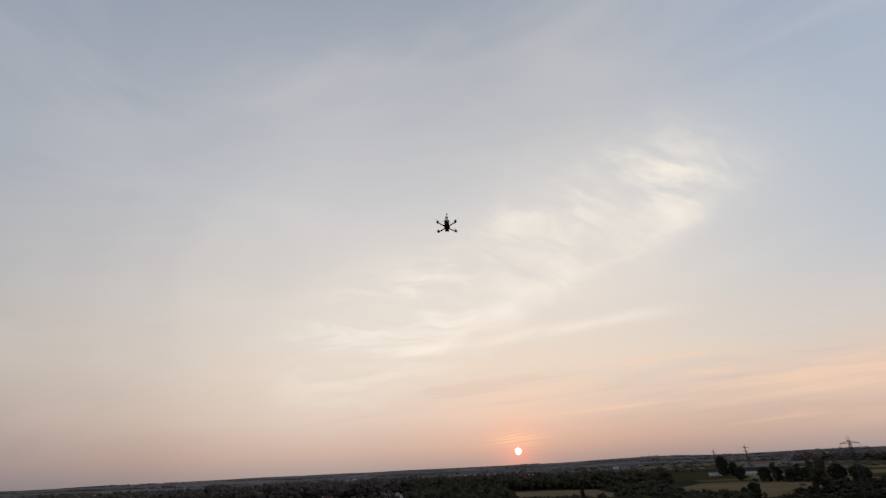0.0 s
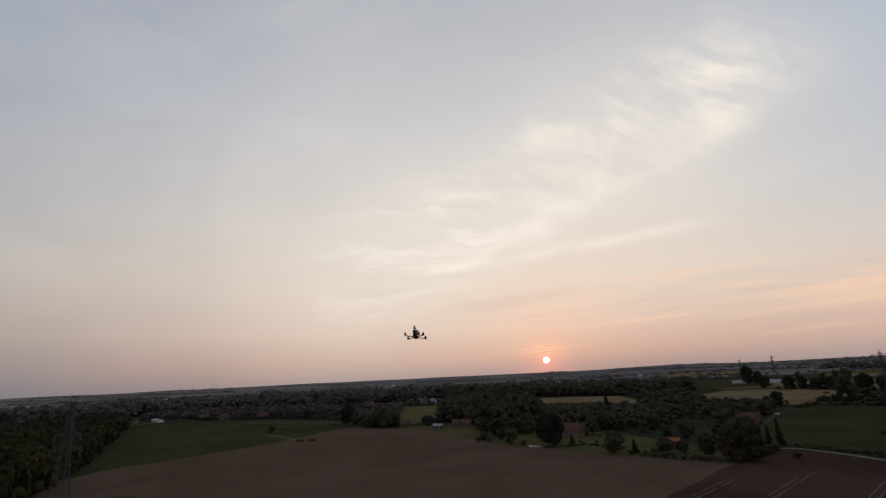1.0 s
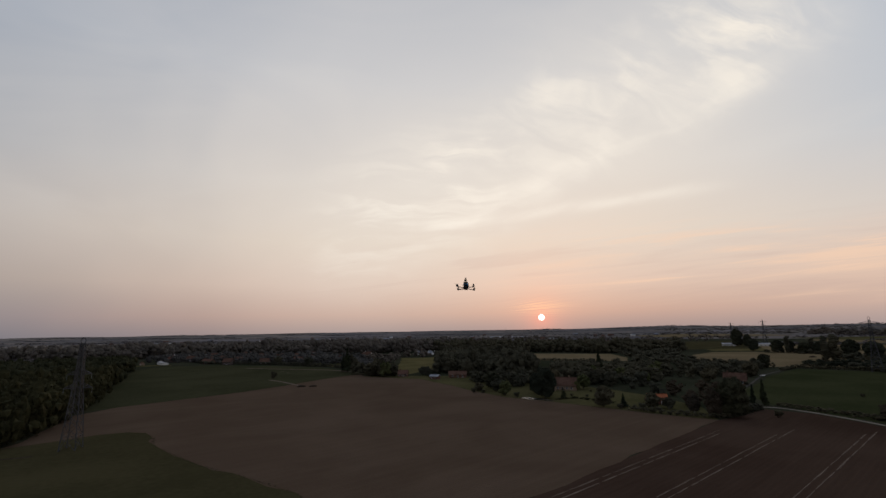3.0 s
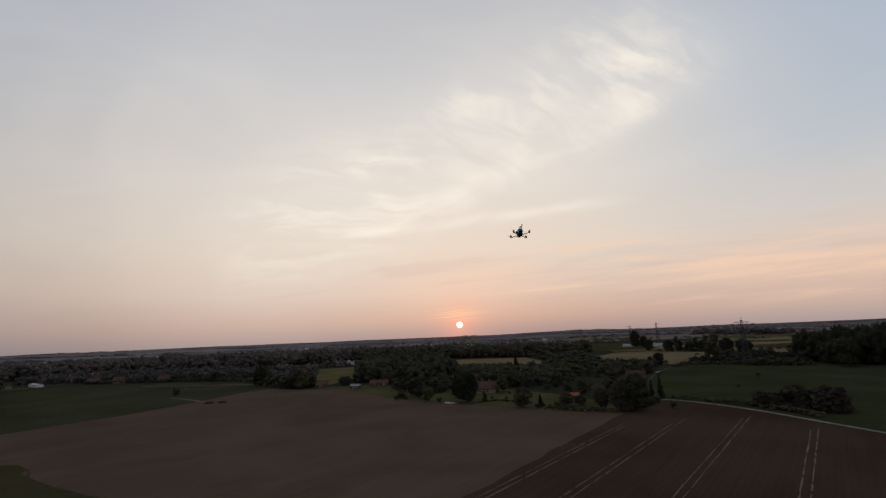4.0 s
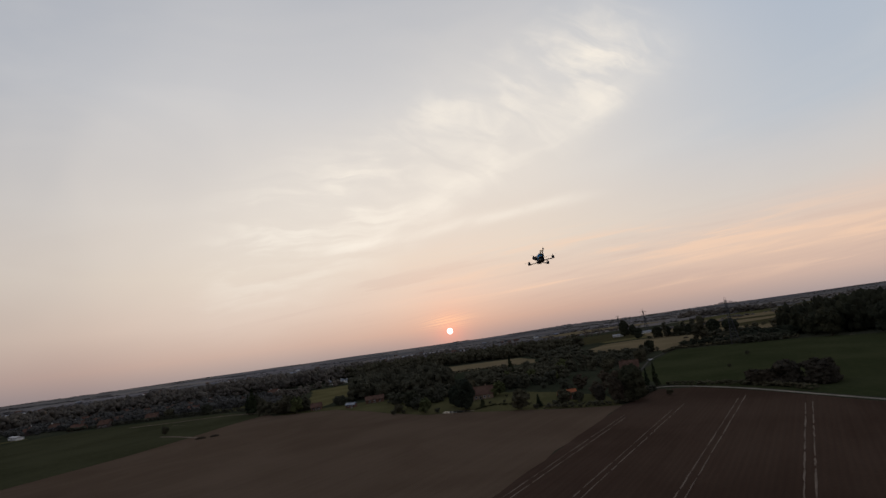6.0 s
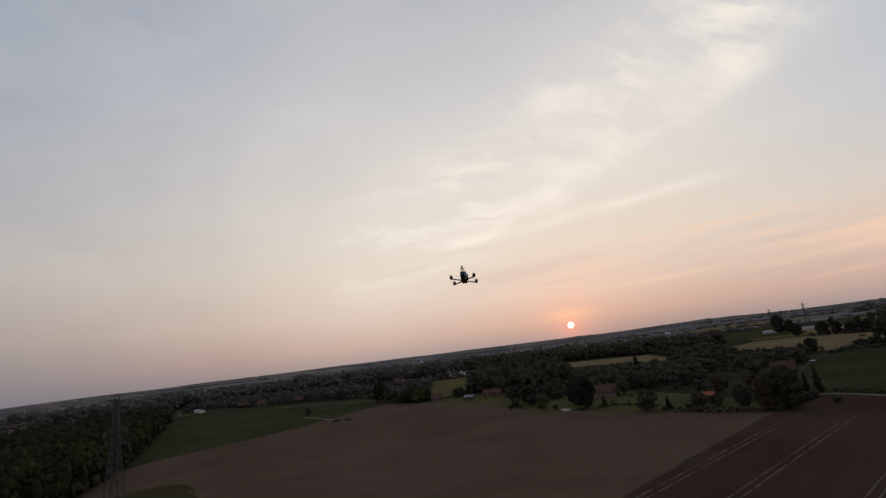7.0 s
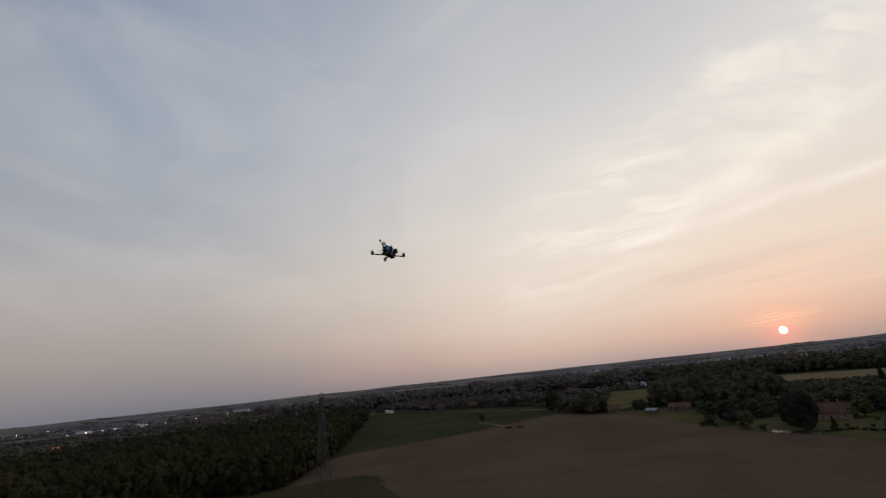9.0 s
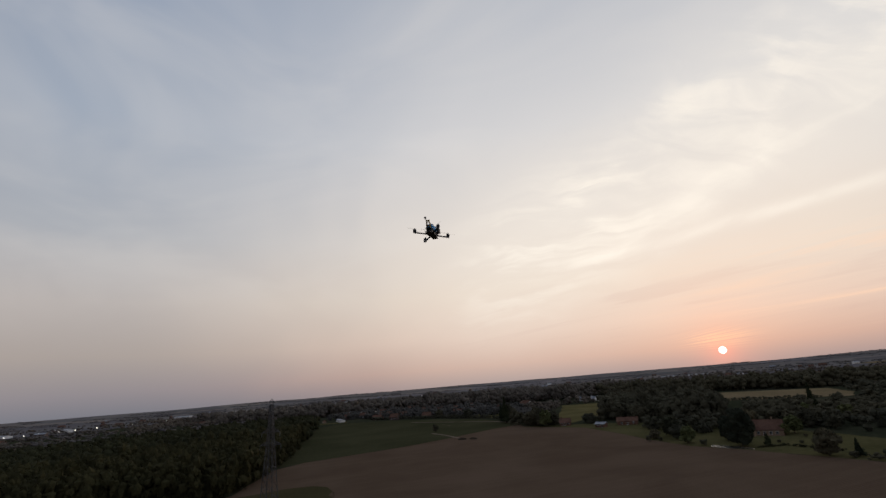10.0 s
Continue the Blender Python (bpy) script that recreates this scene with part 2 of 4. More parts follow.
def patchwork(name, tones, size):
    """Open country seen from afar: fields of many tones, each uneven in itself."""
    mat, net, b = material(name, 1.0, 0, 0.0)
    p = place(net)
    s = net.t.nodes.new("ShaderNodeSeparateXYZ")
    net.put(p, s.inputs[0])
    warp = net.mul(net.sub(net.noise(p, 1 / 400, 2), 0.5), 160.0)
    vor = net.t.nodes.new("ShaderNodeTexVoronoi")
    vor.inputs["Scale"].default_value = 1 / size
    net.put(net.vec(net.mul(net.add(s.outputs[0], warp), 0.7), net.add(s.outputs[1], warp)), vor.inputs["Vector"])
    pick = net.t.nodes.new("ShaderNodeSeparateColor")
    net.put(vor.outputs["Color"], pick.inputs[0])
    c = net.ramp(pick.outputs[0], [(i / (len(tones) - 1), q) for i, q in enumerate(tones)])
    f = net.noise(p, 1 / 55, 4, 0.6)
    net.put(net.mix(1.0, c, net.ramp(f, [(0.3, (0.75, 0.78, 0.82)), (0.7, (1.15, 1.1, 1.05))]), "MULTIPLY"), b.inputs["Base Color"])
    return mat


# Distance haze is put into these tones: paled and greyed field colours.
M_FARLAND = patchwork("hazed_far_land", [(0.104, 0.100, 0.106), (0.178, 0.162, 0.152), (0.116, 0.112, 0.121), (0.218, 0.195, 0.174), (0.128, 0.126, 0.128), (0.192, 0.178, 0.182)], 380)
M_PASTURE = two_tone("pasture_grass", (0.037, 0.038, 0.020), (0.055, 0.054, 0.030), 50, 3, 1.0, 0.1)
M_SWARD = two_tone("green_sward", (0.029, 0.034, 0.015), (0.046, 0.050, 0.024), 45, 2.5, 1.0, 0.1)
M_OLIVE = two_tone("olive_grass", (0.042, 0.038, 0.019), (0.062, 0.054, 0.028), 30, 2, 1.0, 0.1)
M_MEADOW = two_tone("meadow_grass", (0.056, 0.054, 0.024), (0.092, 0.083, 0.040), 40, 2.5, 1.0, 0.1)
M_HAYFIELD = two_tone("dry_meadow_grass", (0.084, 0.074, 0.032), (0.128, 0.110, 0.052), 40, 2.5, 1.0, 0.1)
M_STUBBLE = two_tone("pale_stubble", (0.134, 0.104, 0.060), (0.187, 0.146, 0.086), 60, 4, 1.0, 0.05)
M_TRACK = two_tone("pale_wheel_track", (0.115, 0.088, 0.070), (0.185, 0.145, 0.115), 7, 0.8, 1.0, 0.03)
M_ROAD = two_tone("pale_concrete_road", (0.19, 0.165, 0.137), (0.29, 0.253, 0.213), 9, 0.7, 0.9, 0.01)
M_LANE = two_tone("worn_grey_lane", (0.060, 0.056, 0.049), (0.095, 0.088, 0.078), 6, 0.7, 1.0, 0.01)
M_LEAF = leaves("dark_foliage", (0.052, 0.051, 0.036), (0.090, 0.086, 0.058))
M_LEAF2 = leaves("olive_foliage", (0.025, 0.027, 0.015), (0.045, 0.046, 0.024), 0.8)
M_LEAF5 = leaves("yellow_green_foliage", (0.062, 0.070, 0.031), (0.10, 0.108, 0.048))
M_LEAF4 = leaves("deep_green_foliage", (0.024, 0.028, 0.020), (0.046, 0.049, 0.032))
M_LEAF3 = leaves("russet_foliage", (0.040, 0.034, 0.026), (0.068, 0.056, 0.041))
# Far leaves carry aerial haze in their colour: pale, grey, low contrast.
M_FARLEAF = leaves("hazed_far_foliage", (0.112, 0.107, 0.112), (0.156, 0.147, 0.150), 0.3)
# Foliage of middle distance, paled and warmed to paint in haze and sun glare.
M_MIDLEAF = leaves("hazed_mid_foliage", (0.078, 0.073, 0.066), (0.126, 0.115, 0.101), 0.4)
M_NEEDLE = leaves("dark_needles", (0.020, 0.026, 0.016), (0.040, 0.050, 0.028))
M_BARK = two_tone("bark", (0.045, 0.035, 0.026), (0.09, 0.072, 0.055), 1.2, 0.15, 0.95, 0.03)
M_BRICK = two_tone("red_brown_brick", (0.110, 0.064, 0.047), (0.170, 0.098, 0.072), 3.0, 0.25, 0.9, 0.01)
M_PALE = two_tone("pale_sandy_brick", (0.23, 0.165, 0.118), (0.32, 0.24, 0.175), 3.0, 0.25, 0.9, 0.01)
M_DULL = two_tone("weathered_brick", (0.085, 0.066, 0.060), (0.13, 0.105, 0.095), 4.0, 0.4, 0.9)
M_RENDER = two_tone("white_render", (0.62, 0.61, 0.60), (0.78, 0.77, 0.75), 4.0, 0.4, 0.85)
M_TILE = two_tone("orange_roof_tile", (0.105, 0.062, 0.048), (0.15, 0.088, 0.068), 3.0, 0.3, 0.8, 0.02)
M_BRIGHT = two_tone("bright_orange_roof_tile", (0.30, 0.10, 0.05), (0.42, 0.15, 0.075), 3.0, 0.3, 0.8, 0.02)
M_TILE2 = two_tone("brown_roof_tile", (0.085, 0.050, 0.038), (0.14, 0.085, 0.064), 3.0, 0.3, 0.8, 0.02)
M_SLATE = two_tone("blue_grey_roof_sheet", (0.13, 0.15, 0.19), (0.22, 0.24, 0.28), 4.0, 0.5, 0.45, 0.0, 0.4)
M_GLASS = plain("window_glass", (0.04, 0.045, 0.05), 0.08, 0.0, 0.3, 0.1, 0.8)
M_FRAME = plain("white_window_frame", (0.7, 0.7, 0.68), 0.5)
M_DOOR = plain("dark_door", (0.06, 0.045, 0.035), 0.6)
M_STEEL = two_tone("weathered_galvanised_steel", (0.050, 0.052, 0.056), (0.085, 0.087, 0.091), 4, 0.4, 0.7, 0, 0.2, 0.2)
M_INSUL = plain("glass_insulator", (0.10, 0.12, 0.11), 0.15)
M_CARBON = plain("carbon_fibre", (0.016, 0.016, 0.017), 0.4, 0.0, 0.004, 0.3, 0.5)
M_MOTOR = plain("black_anodised_metal", (0.022, 0.022, 0.024), 0.35, 0.7, 0.01, 0.2)
M_PROP = plain("smoke_grey_plastic", (0.05, 0.055, 0.06), 0.3, 0.0, 0.02, 0.2)
M_PROP.node_tree.nodes["Principled BSDF"].inputs["Alpha"].default_value = 0.12
M_RUBBER = plain("black_plastic", (0.018, 0.018, 0.019), 0.55, 0.0, 0.01, 0.2)
M_BLUE = plain("blue_shrink_wrap", (0.04, 0.32, 0.68), 0.35, 0.0, 0.02, 0.2)
M_PRINT = plain("yellow_printed_plastic", (0.32, 0.22, 0.06), 0.6, 0.0, 0.006, 0.2)
M_LENS = plain("lens_glass", (0.01, 0.012, 0.02), 0.05, 0.0, 0.02, 0.1, 0.9)
M_POLE = plain("grey_painted_steel", (0.2, 0.2, 0.2), 0.5)
M_WHITE = plain("white_paint", (0.7, 0.7, 0.7), 0.4)
M_HAY = two_tone("dark_manure_heap", (0.03, 0.024, 0.018), (0.06, 0.048, 0.034), 2, 0.3, 1.0, 0.1)
M_WATER, wn, wb = material("pond_water", 0.05, 0.0, 1.0)
wb.inputs["Base Color"].default_value = (0.05, 0.05, 0.042, 1)
wb.inputs["IOR"].default_value = 1.5
bump(wn, wb, wn.noise(place(wn), 0.9, 2), 1.0, 0.5)
M_LAMP, ln, lb = material("lit_lamp_glass", 0.4)
lb.inputs["Base Color"].default_value = (0.9, 0.88, 0.82, 1)
lb.inputs["Emission Color"].default_value = (1.0, 0.93, 0.80, 1)
lb.inputs["Emission Strength"].default_value = 6.0


# ---- mesh helpers ----
def finish(name, bm, mat, parent=None, label="", m=None):
    me = bpy.data.meshes.new(name)
    bm.to_mesh(me)
    bm.free()
    me.materials.append(mat)
    ob = new(name, me)
    if parent:
        ob.parent = parent
    if m is not None:
        ob.matrix_basis = m
    if label:
        ob["label"] = label
    return ob


def part(name, bm, mat, parent, label=""):
    return finish(name, bm, mat, parent, label)


def box(bm, centre, size, m=None, bevel=0.0):
    g = bmesh.ops.create_cube(bm, size=1.0)
    t = Matrix.Translation(centre) @ Matrix.Diagonal((*size, 1))
    bmesh.ops.transform(bm, matrix=(m @ t if m is not None else t), verts=g["verts"])
    if bevel:
        es = list({e for w in g["verts"] for e in w.link_edges})
        bmesh.ops.bevel(bm, geom=es, offset=bevel, segments=2, affect="EDGES", profile=0.6)


def beam(bm, a, b, w):
    """A square bar from a to b."""
    a, b = Vector(a), Vector(b)
    d = b - a
    m = Matrix.Translation((a + b) / 2) @ d.to_track_quat("Z", "Y").to_matrix().to_4x4() @ Matrix.Diagonal((w, w, d.length, 1))
    bmesh.ops.create_cube(bm, size=1.0, matrix=m)


def rod(bm, a, b, r1, r2=None, n=8):
    a, b = Vector(a), Vector(b)
    d = b - a
    m = Matrix.Translation((a + b) / 2) @ d.to_track_quat("Z", "Y").to_matrix().to_4x4()
    bmesh.ops.create_cone(bm, segments=n, radius1=r1, radius2=r1 if r2 is None else r2, depth=d.length, cap_ends=True, matrix=m)


def mesh_of(name, verts, tris, mat, soft_=False):
    """A mesh object from arrays of corners and triangles that a formula made."""
    me = bpy.data.meshes.new(name)
    n = len(tris)
    me.vertices.add(len(verts))
    me.vertices.foreach_set("co", np.ascontiguousarray(verts, np.float32).ravel())
    me.loops.add(3 * n)
    me.loops.foreach_set("vertex_index", np.ascontiguousarray(tris, np.int32).ravel())
    me.polygons.add(n)
    me.polygons.foreach_set("loop_start", np.arange(0, 3 * n, 3, dtype=np.int32))
    me.polygons.foreach_set("loop_total", np.full(n, 3, np.int32))
    me.polygons.foreach_set("use_smooth", np.full(n, soft_))
    me.update(calc_edges=True)
    me.materials.append(mat)
    return me


def polygon(name, pts, z, mat, label, category):
    """A flat piece of land with an outline."""
    bm = bmesh.new()
    f = bm.faces.new([bm.verts.new((x, y, z)) for x, y in pts])
    if f.normal.z < 0:
        f.normal_flip()
    bmesh.ops.triangulate(bm, faces=[f])
    bmesh.ops.recalc_face_normals(bm, faces=bm.faces)
    if sum(q.normal.z for q in bm.faces) < 0:
        bmesh.ops.reverse_faces(bm, faces=bm.faces)
    return tagged(finish(name, bm, mat), label, category, kind="structure")


def soft_outline(pts, step=9.0, wobble=1.2, seed=1):
    """The outline with its straight edges cut up and made slightly uneven."""
    r = random.Random(seed)
    res = []
    for (x0, y0), (x1, y1) in zip(pts, pts[1:] + pts[:1]):
        k = max(1, int(math.hypot(x1 - x0, y1 - y0) / step))
        for i in range(k):
            q = i / k
            w = wobble if i else 0.3
            res.append((x0 + (x1 - x0) * q + r.uniform(-w, w), y0 + (y1 - y0) * q + r.uniform(-w, w)))
    return res


# ---- ground ----
def land_height(x, y):
    """Level farmland that swells to low ridges some kilometres out."""
    d = math.hypot(x, y)
    a = math.degrees(math.atan2(x, y))
    z = 24.0 * min(1.0, max(0.0, (d - 2400) / 2300)) ** 2 if d > 2400 else 0.0
    if d > 2600:
        k = min(1.0, (d - 2600) / 1800)
        z += k * (13 * math.exp(-((a - 14) / 3.5) ** 2) + 5 * math.exp(-((a - 9) / 3) ** 2) + 4 * math.exp(-((a - 33) / 9) ** 2))
        z += k * 7 * noise.noise(Vector((x / 500, y / 500, 0.0)))
    return z


bm = bmesh.new()
radii = [0, 150, 400, 900, 1500, 2000, 2400, 2700, 3000, 3300, 3600, 3900, 4200, 4500, 4700, 4850]
rings = []
SEG = 180
for r in radii[1:]:
    rings.append([bm.verts.new((r * math.sin(2 * math.pi * i / SEG), r * math.cos(2 * math.pi * i / SEG),
                                land_height(r * math.sin(2 * math.pi * i / SEG), r * math.cos(2 * math.pi * i / SEG)))) for i in range(SEG)])
centre = bm.verts.new((0, 0, 0))
for i in range(SEG):
    j = (i + 1) % SEG
    bm.faces.new((centre, rings[0][j], rings[0][i]))
    for a, b in zip(rings, rings[1:]):
        bm.faces.new((a[i], a[j], b[j], b[i]))
bmesh.ops.recalc_face_normals(bm, faces=bm.faces)
ground = finish("ground", bm, M_GROUND)
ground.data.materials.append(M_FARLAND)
# land beyond 1700 m takes the tones with haze painted in
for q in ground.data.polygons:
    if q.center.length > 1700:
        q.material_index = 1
tagged(ground, "dusky rough grassland reaching to the horizon", "ground", kind="structure")

FIELD_TOP = [(-150, 370), (-96, 352), (-62, 312), (-42, 284), (-21, 261), (-5, 254), (28, 232), (52, 216), (71, 207)]
FIELD_SIDE = [(-190, 132), (-225, 178), (-226, 203), (-210, 236), (-195, 268), (-186, 300), (-175, 355), (-163, 388)]
FIELD_SEAM = [(38, 163), (15, 131), (-1, 109), (-60, 34)]
polygon("field", soft_outline([(-178, 95)] + FIELD_SIDE + FIELD_TOP + FIELD_SEAM + [(-160, -90), (-170, 20)], 9, 0.8, 2), 0.05, M_SOIL,
        "broad bare brown tilled field with faint drill rows", "field")
polygon("field", soft_outline([(71, 207), (80, 214), (100, 236), (114, 226), (122, 208), (127, 190), (131, 172), (135, 152), (142, 130), (150, 80), (150, -60), (-160, -90)] + FIELD_SEAM[::-1], 9, 0.3, 3),
        0.04, M_SOIL2, "dark brown drilled field crossed by pale wheel tracks", "field")
polygon("grass_patch", soft_outline([(-182, 128), (-172, 146), (-164, 152), (-155, 152), (-146, 146), (-136, 136), (-125, 129), (-102, 117), (-78, 108), (-60, 100), (-36, 82), (-20, 30), (-70, -60), (-260, -60), (-230, 70), (-200, 104)], 7, 1.5, 4),
        0.10, M_OLIVE, "corner of dull green grass beside the tilled field", "grass")
polygon("field", soft_outline([(-232, 184), (-254, 215), (-361, 330), (-440, 420), (-448, 470), (-390, 487), (-314, 480), (-236, 459), (-176, 406)] + FIELD_SIDE[:1:-1], 10, 1.0, 5),
        0.09, M_PASTURE, "dark green level crop field beside the wood", "field")
polygon("field", soft_outline([(108, 250), (113, 296), (132, 326), (165, 384), (194, 424), (215, 450), (258, 424), (295, 390), (336, 320), (300, 230), (200, 130), (152, 128), (144, 146), (138, 165), (135, 182), (126, 214)], 10, 1.0, 6),
        0.06, M_SWARD, "dark green grass field behind the concrete road", "field")
polygon("field", soft_outline([(-38, 575), (20, 560), (93, 550), (104, 600), (96, 690), (-45, 720)], 12, 1.5, 7), 0.12, M_STUBBLE, "pale straw coloured stubble field behind trees", "field")
polygon("field", soft_outline([(167, 545), (193, 520), (196, 472), (215, 470), (239, 465), (262, 452), (318, 560), (325, 656), (306, 690), (296, 726), (240, 725), (190, 650)], 12, 1.5, 8), 0.12, M_STUBBLE, "pale straw coloured stubble field with hedges", "field")
polygon("field", soft_outline([(-140, 398), (-118, 386), (-102, 455), (-142, 630), (-194, 615), (-168, 530), (-150, 450)], 10, 1.5, 9), 0.12, M_HAYFIELD, "yellow-green meadow beside the village", "meadow")
polygon("field", soft_outline([(-273, 486), (-212, 462), (-209, 506), (-275, 532)], 9, 1.5, 10), 0.13, M_MEADOW, "light green paddock at the village edge", "meadow")
polygon("lawn", soft_outline([(-150, 372), (-100, 378), (-40, 372), (0, 342), (40, 300), (64, 268), (74, 240)] + FIELD_TOP[::-1], 8, 0.8, 11),
        0.07, M_MEADOW, "light green garden lawns around the farmhouse", "lawn")
polygon("field", soft_outline([(-526, 471), (-497, 484), (-467, 497), (-450, 484), (-482, 466), (-507, 448)], 6, 0.8, 12), 0.16, M_MEADOW, "pale green paddock beside the farm sheds", "meadow")
for x, y in ((163, 155), (168, 150), (186, 170), (313, 361), (-253, 410), (-241, 399)):
    polygon("bare_patch", soft_outline([(x - 3, y), (x, y + 1.2), (x + 3.2, y + 0.3), (x + 0.5, y - 1.3)], 1.5, 0.3, int(x)), 0.15, M_TRACK, "small bare sandy patch in the grass", "bare patch")
polygon("ditch", soft_outline([(-186, 104), (-176, 109), (-164, 117), (-163, 115.6), (-175, 107.4), (-185, 102)], 3, 0.3, 31), 0.12, M_HAY, "dark bare furrow in the grass by the wood", "furrow")
polygon("field", [(318, 753), (509, 729), (643, 1016), (399, 1063)], 0.14, M_OLIVE, "distant dull olive field", "field")
polygon("field", [(377, 466), (630, 500), (780, 805), (512, 764)], 0.14, M_MEADOW, "distant light green meadow", "meadow")

for k, (m_, z_, lab, pts) in enumerate(((M_HAYFIELD, 0.15, "dry yellow-green field behind the tall poplar", [(300, 560), (395, 520), (470, 640), (375, 690)]),
                                   (M_OLIVE, 0.16, "dull olive field behind the dark wood", [(470, 560), (640, 520), (760, 700), (560, 760)]),
                                   (M_HAYFIELD, 0.17, "dry yellow-green field along a far hedge", [(250, 760), (420, 735), (470, 860), (270, 900)]),
                                   (M_MEADOW, 0.18, "light green meadow before far trees", [(500, 800), (720, 780), (820, 960), (560, 980)]),
                                   (M_STUBBLE, 0.19, "wide pale field on the plain", [(560, 1010), (900, 960), (1050, 1200), (620, 1260)]))):
    polygon("field", soft_outline(pts, 14, 2.0, 120 + k), z_, m_, lab, "field")
r = random.Random(77)
for i in range(16):
    a, d = radians(r.uniform(14, 52)), r.uniform(750, 2200)
    x, y, w, l, t = d * math.sin(a), d * math.cos(a), r.uniform(90, 200), r.uniform(120, 260), r.uniform(-0.4, 0.4)
    pts = [(x + p * math.cos(t) - q * math.sin(t), y + p * math.sin(t) + q * math.cos(t)) for p, q in ((-w, -l), (w, -l), (w, l), (-w, l))]
    m_, lab = ((M_STUBBLE, "distant pale stubble field on the plain"), (M_MEADOW, "distant light green meadow on the plain"), (M_OLIVE, "distant dull olive field on the plain"))[i % 3]
    polygon("field", soft_outline(pts, 40, 4, i), 0.2 + 0.02 * i, m_, lab, "field")

# concrete road along the field, and the lane to the farm
def ribbon(name, pts, width, z, mat, label, category):
    bm = bmesh.new()
    c = [Vector((x, y, 0)) for x, y in pts]
    rows = []
    for i, p in enumerate(c):
        d = (c[min(i + 1, len(c) - 1)] - c[max(i - 1, 0)]).normalized()
        n = Vector((-d.y, d.x, 0)) * width / 2
        rows.append([bm.verts.new(p + n + Vector((0, 0, z))), bm.verts.new(p - n + Vector((0, 0, z)))])
    for a, b in zip(rows, rows[1:]):
        bm.faces.new((a[0], a[1], b[1], b[0]))
    bmesh.ops.recalc_face_normals(bm, faces=bm.faces)
    if sum(q.normal.z for q in bm.faces) < 0:
        bmesh.ops.reverse_faces(bm, faces=bm.faces)
    g = bmesh.ops.extrude_face_region(bm, geom=list(bm.faces))
    bmesh.ops.translate(bm, vec=(0, 0, -z + 0.01), verts=[w for w in g["geom"] if isinstance(w, bmesh.types.BMVert)])
    bmesh.ops.recalc_face_normals(bm, faces=bm.faces)
    return tagged(finish(name, bm, mat), label, category, kind="structure")


def smooth(pts, k=6):
    """A curve through the points."""
    res = []
    for i in range(len(pts) - 1):
        p = [Vector((*pts[min(max(j, 0), len(pts) - 1)], 0)) for j in (i - 1, i, i + 1, i + 2)]
        for q in range(k):
            t = q / k
            w = 0.5 * (2 * p[1] + (p[2] - p[0]) * t + (2 * p[0] - 5 * p[1] + 4 * p[2] - p[3]) * t * t + (3 * p[1] - p[0] - 3 * p[2] + p[3]) * t ** 3)
            res.append((w.x, w.y))
    return res + [pts[-1]]


ribbon("road", smooth([(88, 236), (104, 241), (114, 231), (122, 215), (128, 197), (132, 179), (136, 161), (140, 145), (146, 130), (153, 90), (156, 30)]), 1.45, 0.14, M_ROAD,
       "narrow pale concrete farm road", "road")
ribbon("lane", smooth([(100, 264), (109, 296), (129, 327), (162, 387), (191, 427), (212, 452)]), 1.6, 0.13, M_LANE, "narrow pale lane beside the green field", "lane")
ribbon("lane", smooth([(-320, 448), (-263, 436), (-217, 430), (-173, 407)]), 2.6, 0.16, M_TRACK, "pale dirt track across the green field", "lane")
ribbon("lane", smooth([(-221, 338), (-200, 324), (-170, 300)]), 2.2, 0.16, M_TRACK, "short pale dirt track at the field edge", "lane")

# wheel tracks of the sprayer: pairs, 21 m apart, broken where the soil is rough
HEAD = Vector((0.619, 0.785, 0))
SIDE = Vector((0.785, -0.619, 0))
r = random.Random(5)
for lane, stop in ((-64.3, 176), (-48.2, 191), (-27.7, 215), (-5.8, 197), (14.7, 186), (35.7, 166), (56.7, 148)):
    for side in (-1, 1):
        bm = bmesh.new()
        d = 20.0
        base_pt = SIDE * (lane + side * 1.0)
        while d < stop:
            ln_ = r.uniform(4, 22)
            w = r.uniform(0.13, 0.24)
            pts = []
            for q in range(5):
                c = base_pt + HEAD * (d + ln_ * q / 4) + SIDE * r.uniform(-0.08, 0.08)
                ww = w * (0.5 if q in (0, 4) else r.uniform(0.7, 1.1))
                pts.append((bm.verts.new(c + SIDE * ww + Vector((0, 0, 0.075))), bm.verts.new(c - SIDE * ww + Vector((0, 0, 0.075)))))
            for a, b in zip(pts, pts[1:]):
                bm.faces.new((a[0], b[0], b[1], a[1]))
            d += ln_ + r.uniform(0.2, 2.2)
        bmesh.ops.recalc_face_normals(bm, faces=bm.faces)
        if bm.faces and sum(q.normal.z for q in bm.faces) < 0:
            bmesh.ops.reverse_faces(bm, faces=bm.faces)
        tagged(finish("wheel_track", bm, M_TRACK), "pale broken wheel track pressed into dark soil", "wheel track", group="wheel tracks in the drilled field", kind="structure")

# pond at the field corner
bm = bmesh.new()
ring = []
for i in range(28):
    a = 2 * math.pi * i / 28
    ring.append(bm.verts.new((10.5 * math.cos(a) * (1 + 0.12 * math.sin(3 * a + 1)), 3.4 * math.sin(a) * (1 + 0.2 * math.sin(2 * a)), 0)))
bm.faces.new(ring)
pond = finish("pond", bm, M_WATER, m=pose(-4.0, 256.5, 0.10, 0, 0, -34))
tagged(pond, "small still garden pond reflecting the bright sky", "pond", kind="structure")


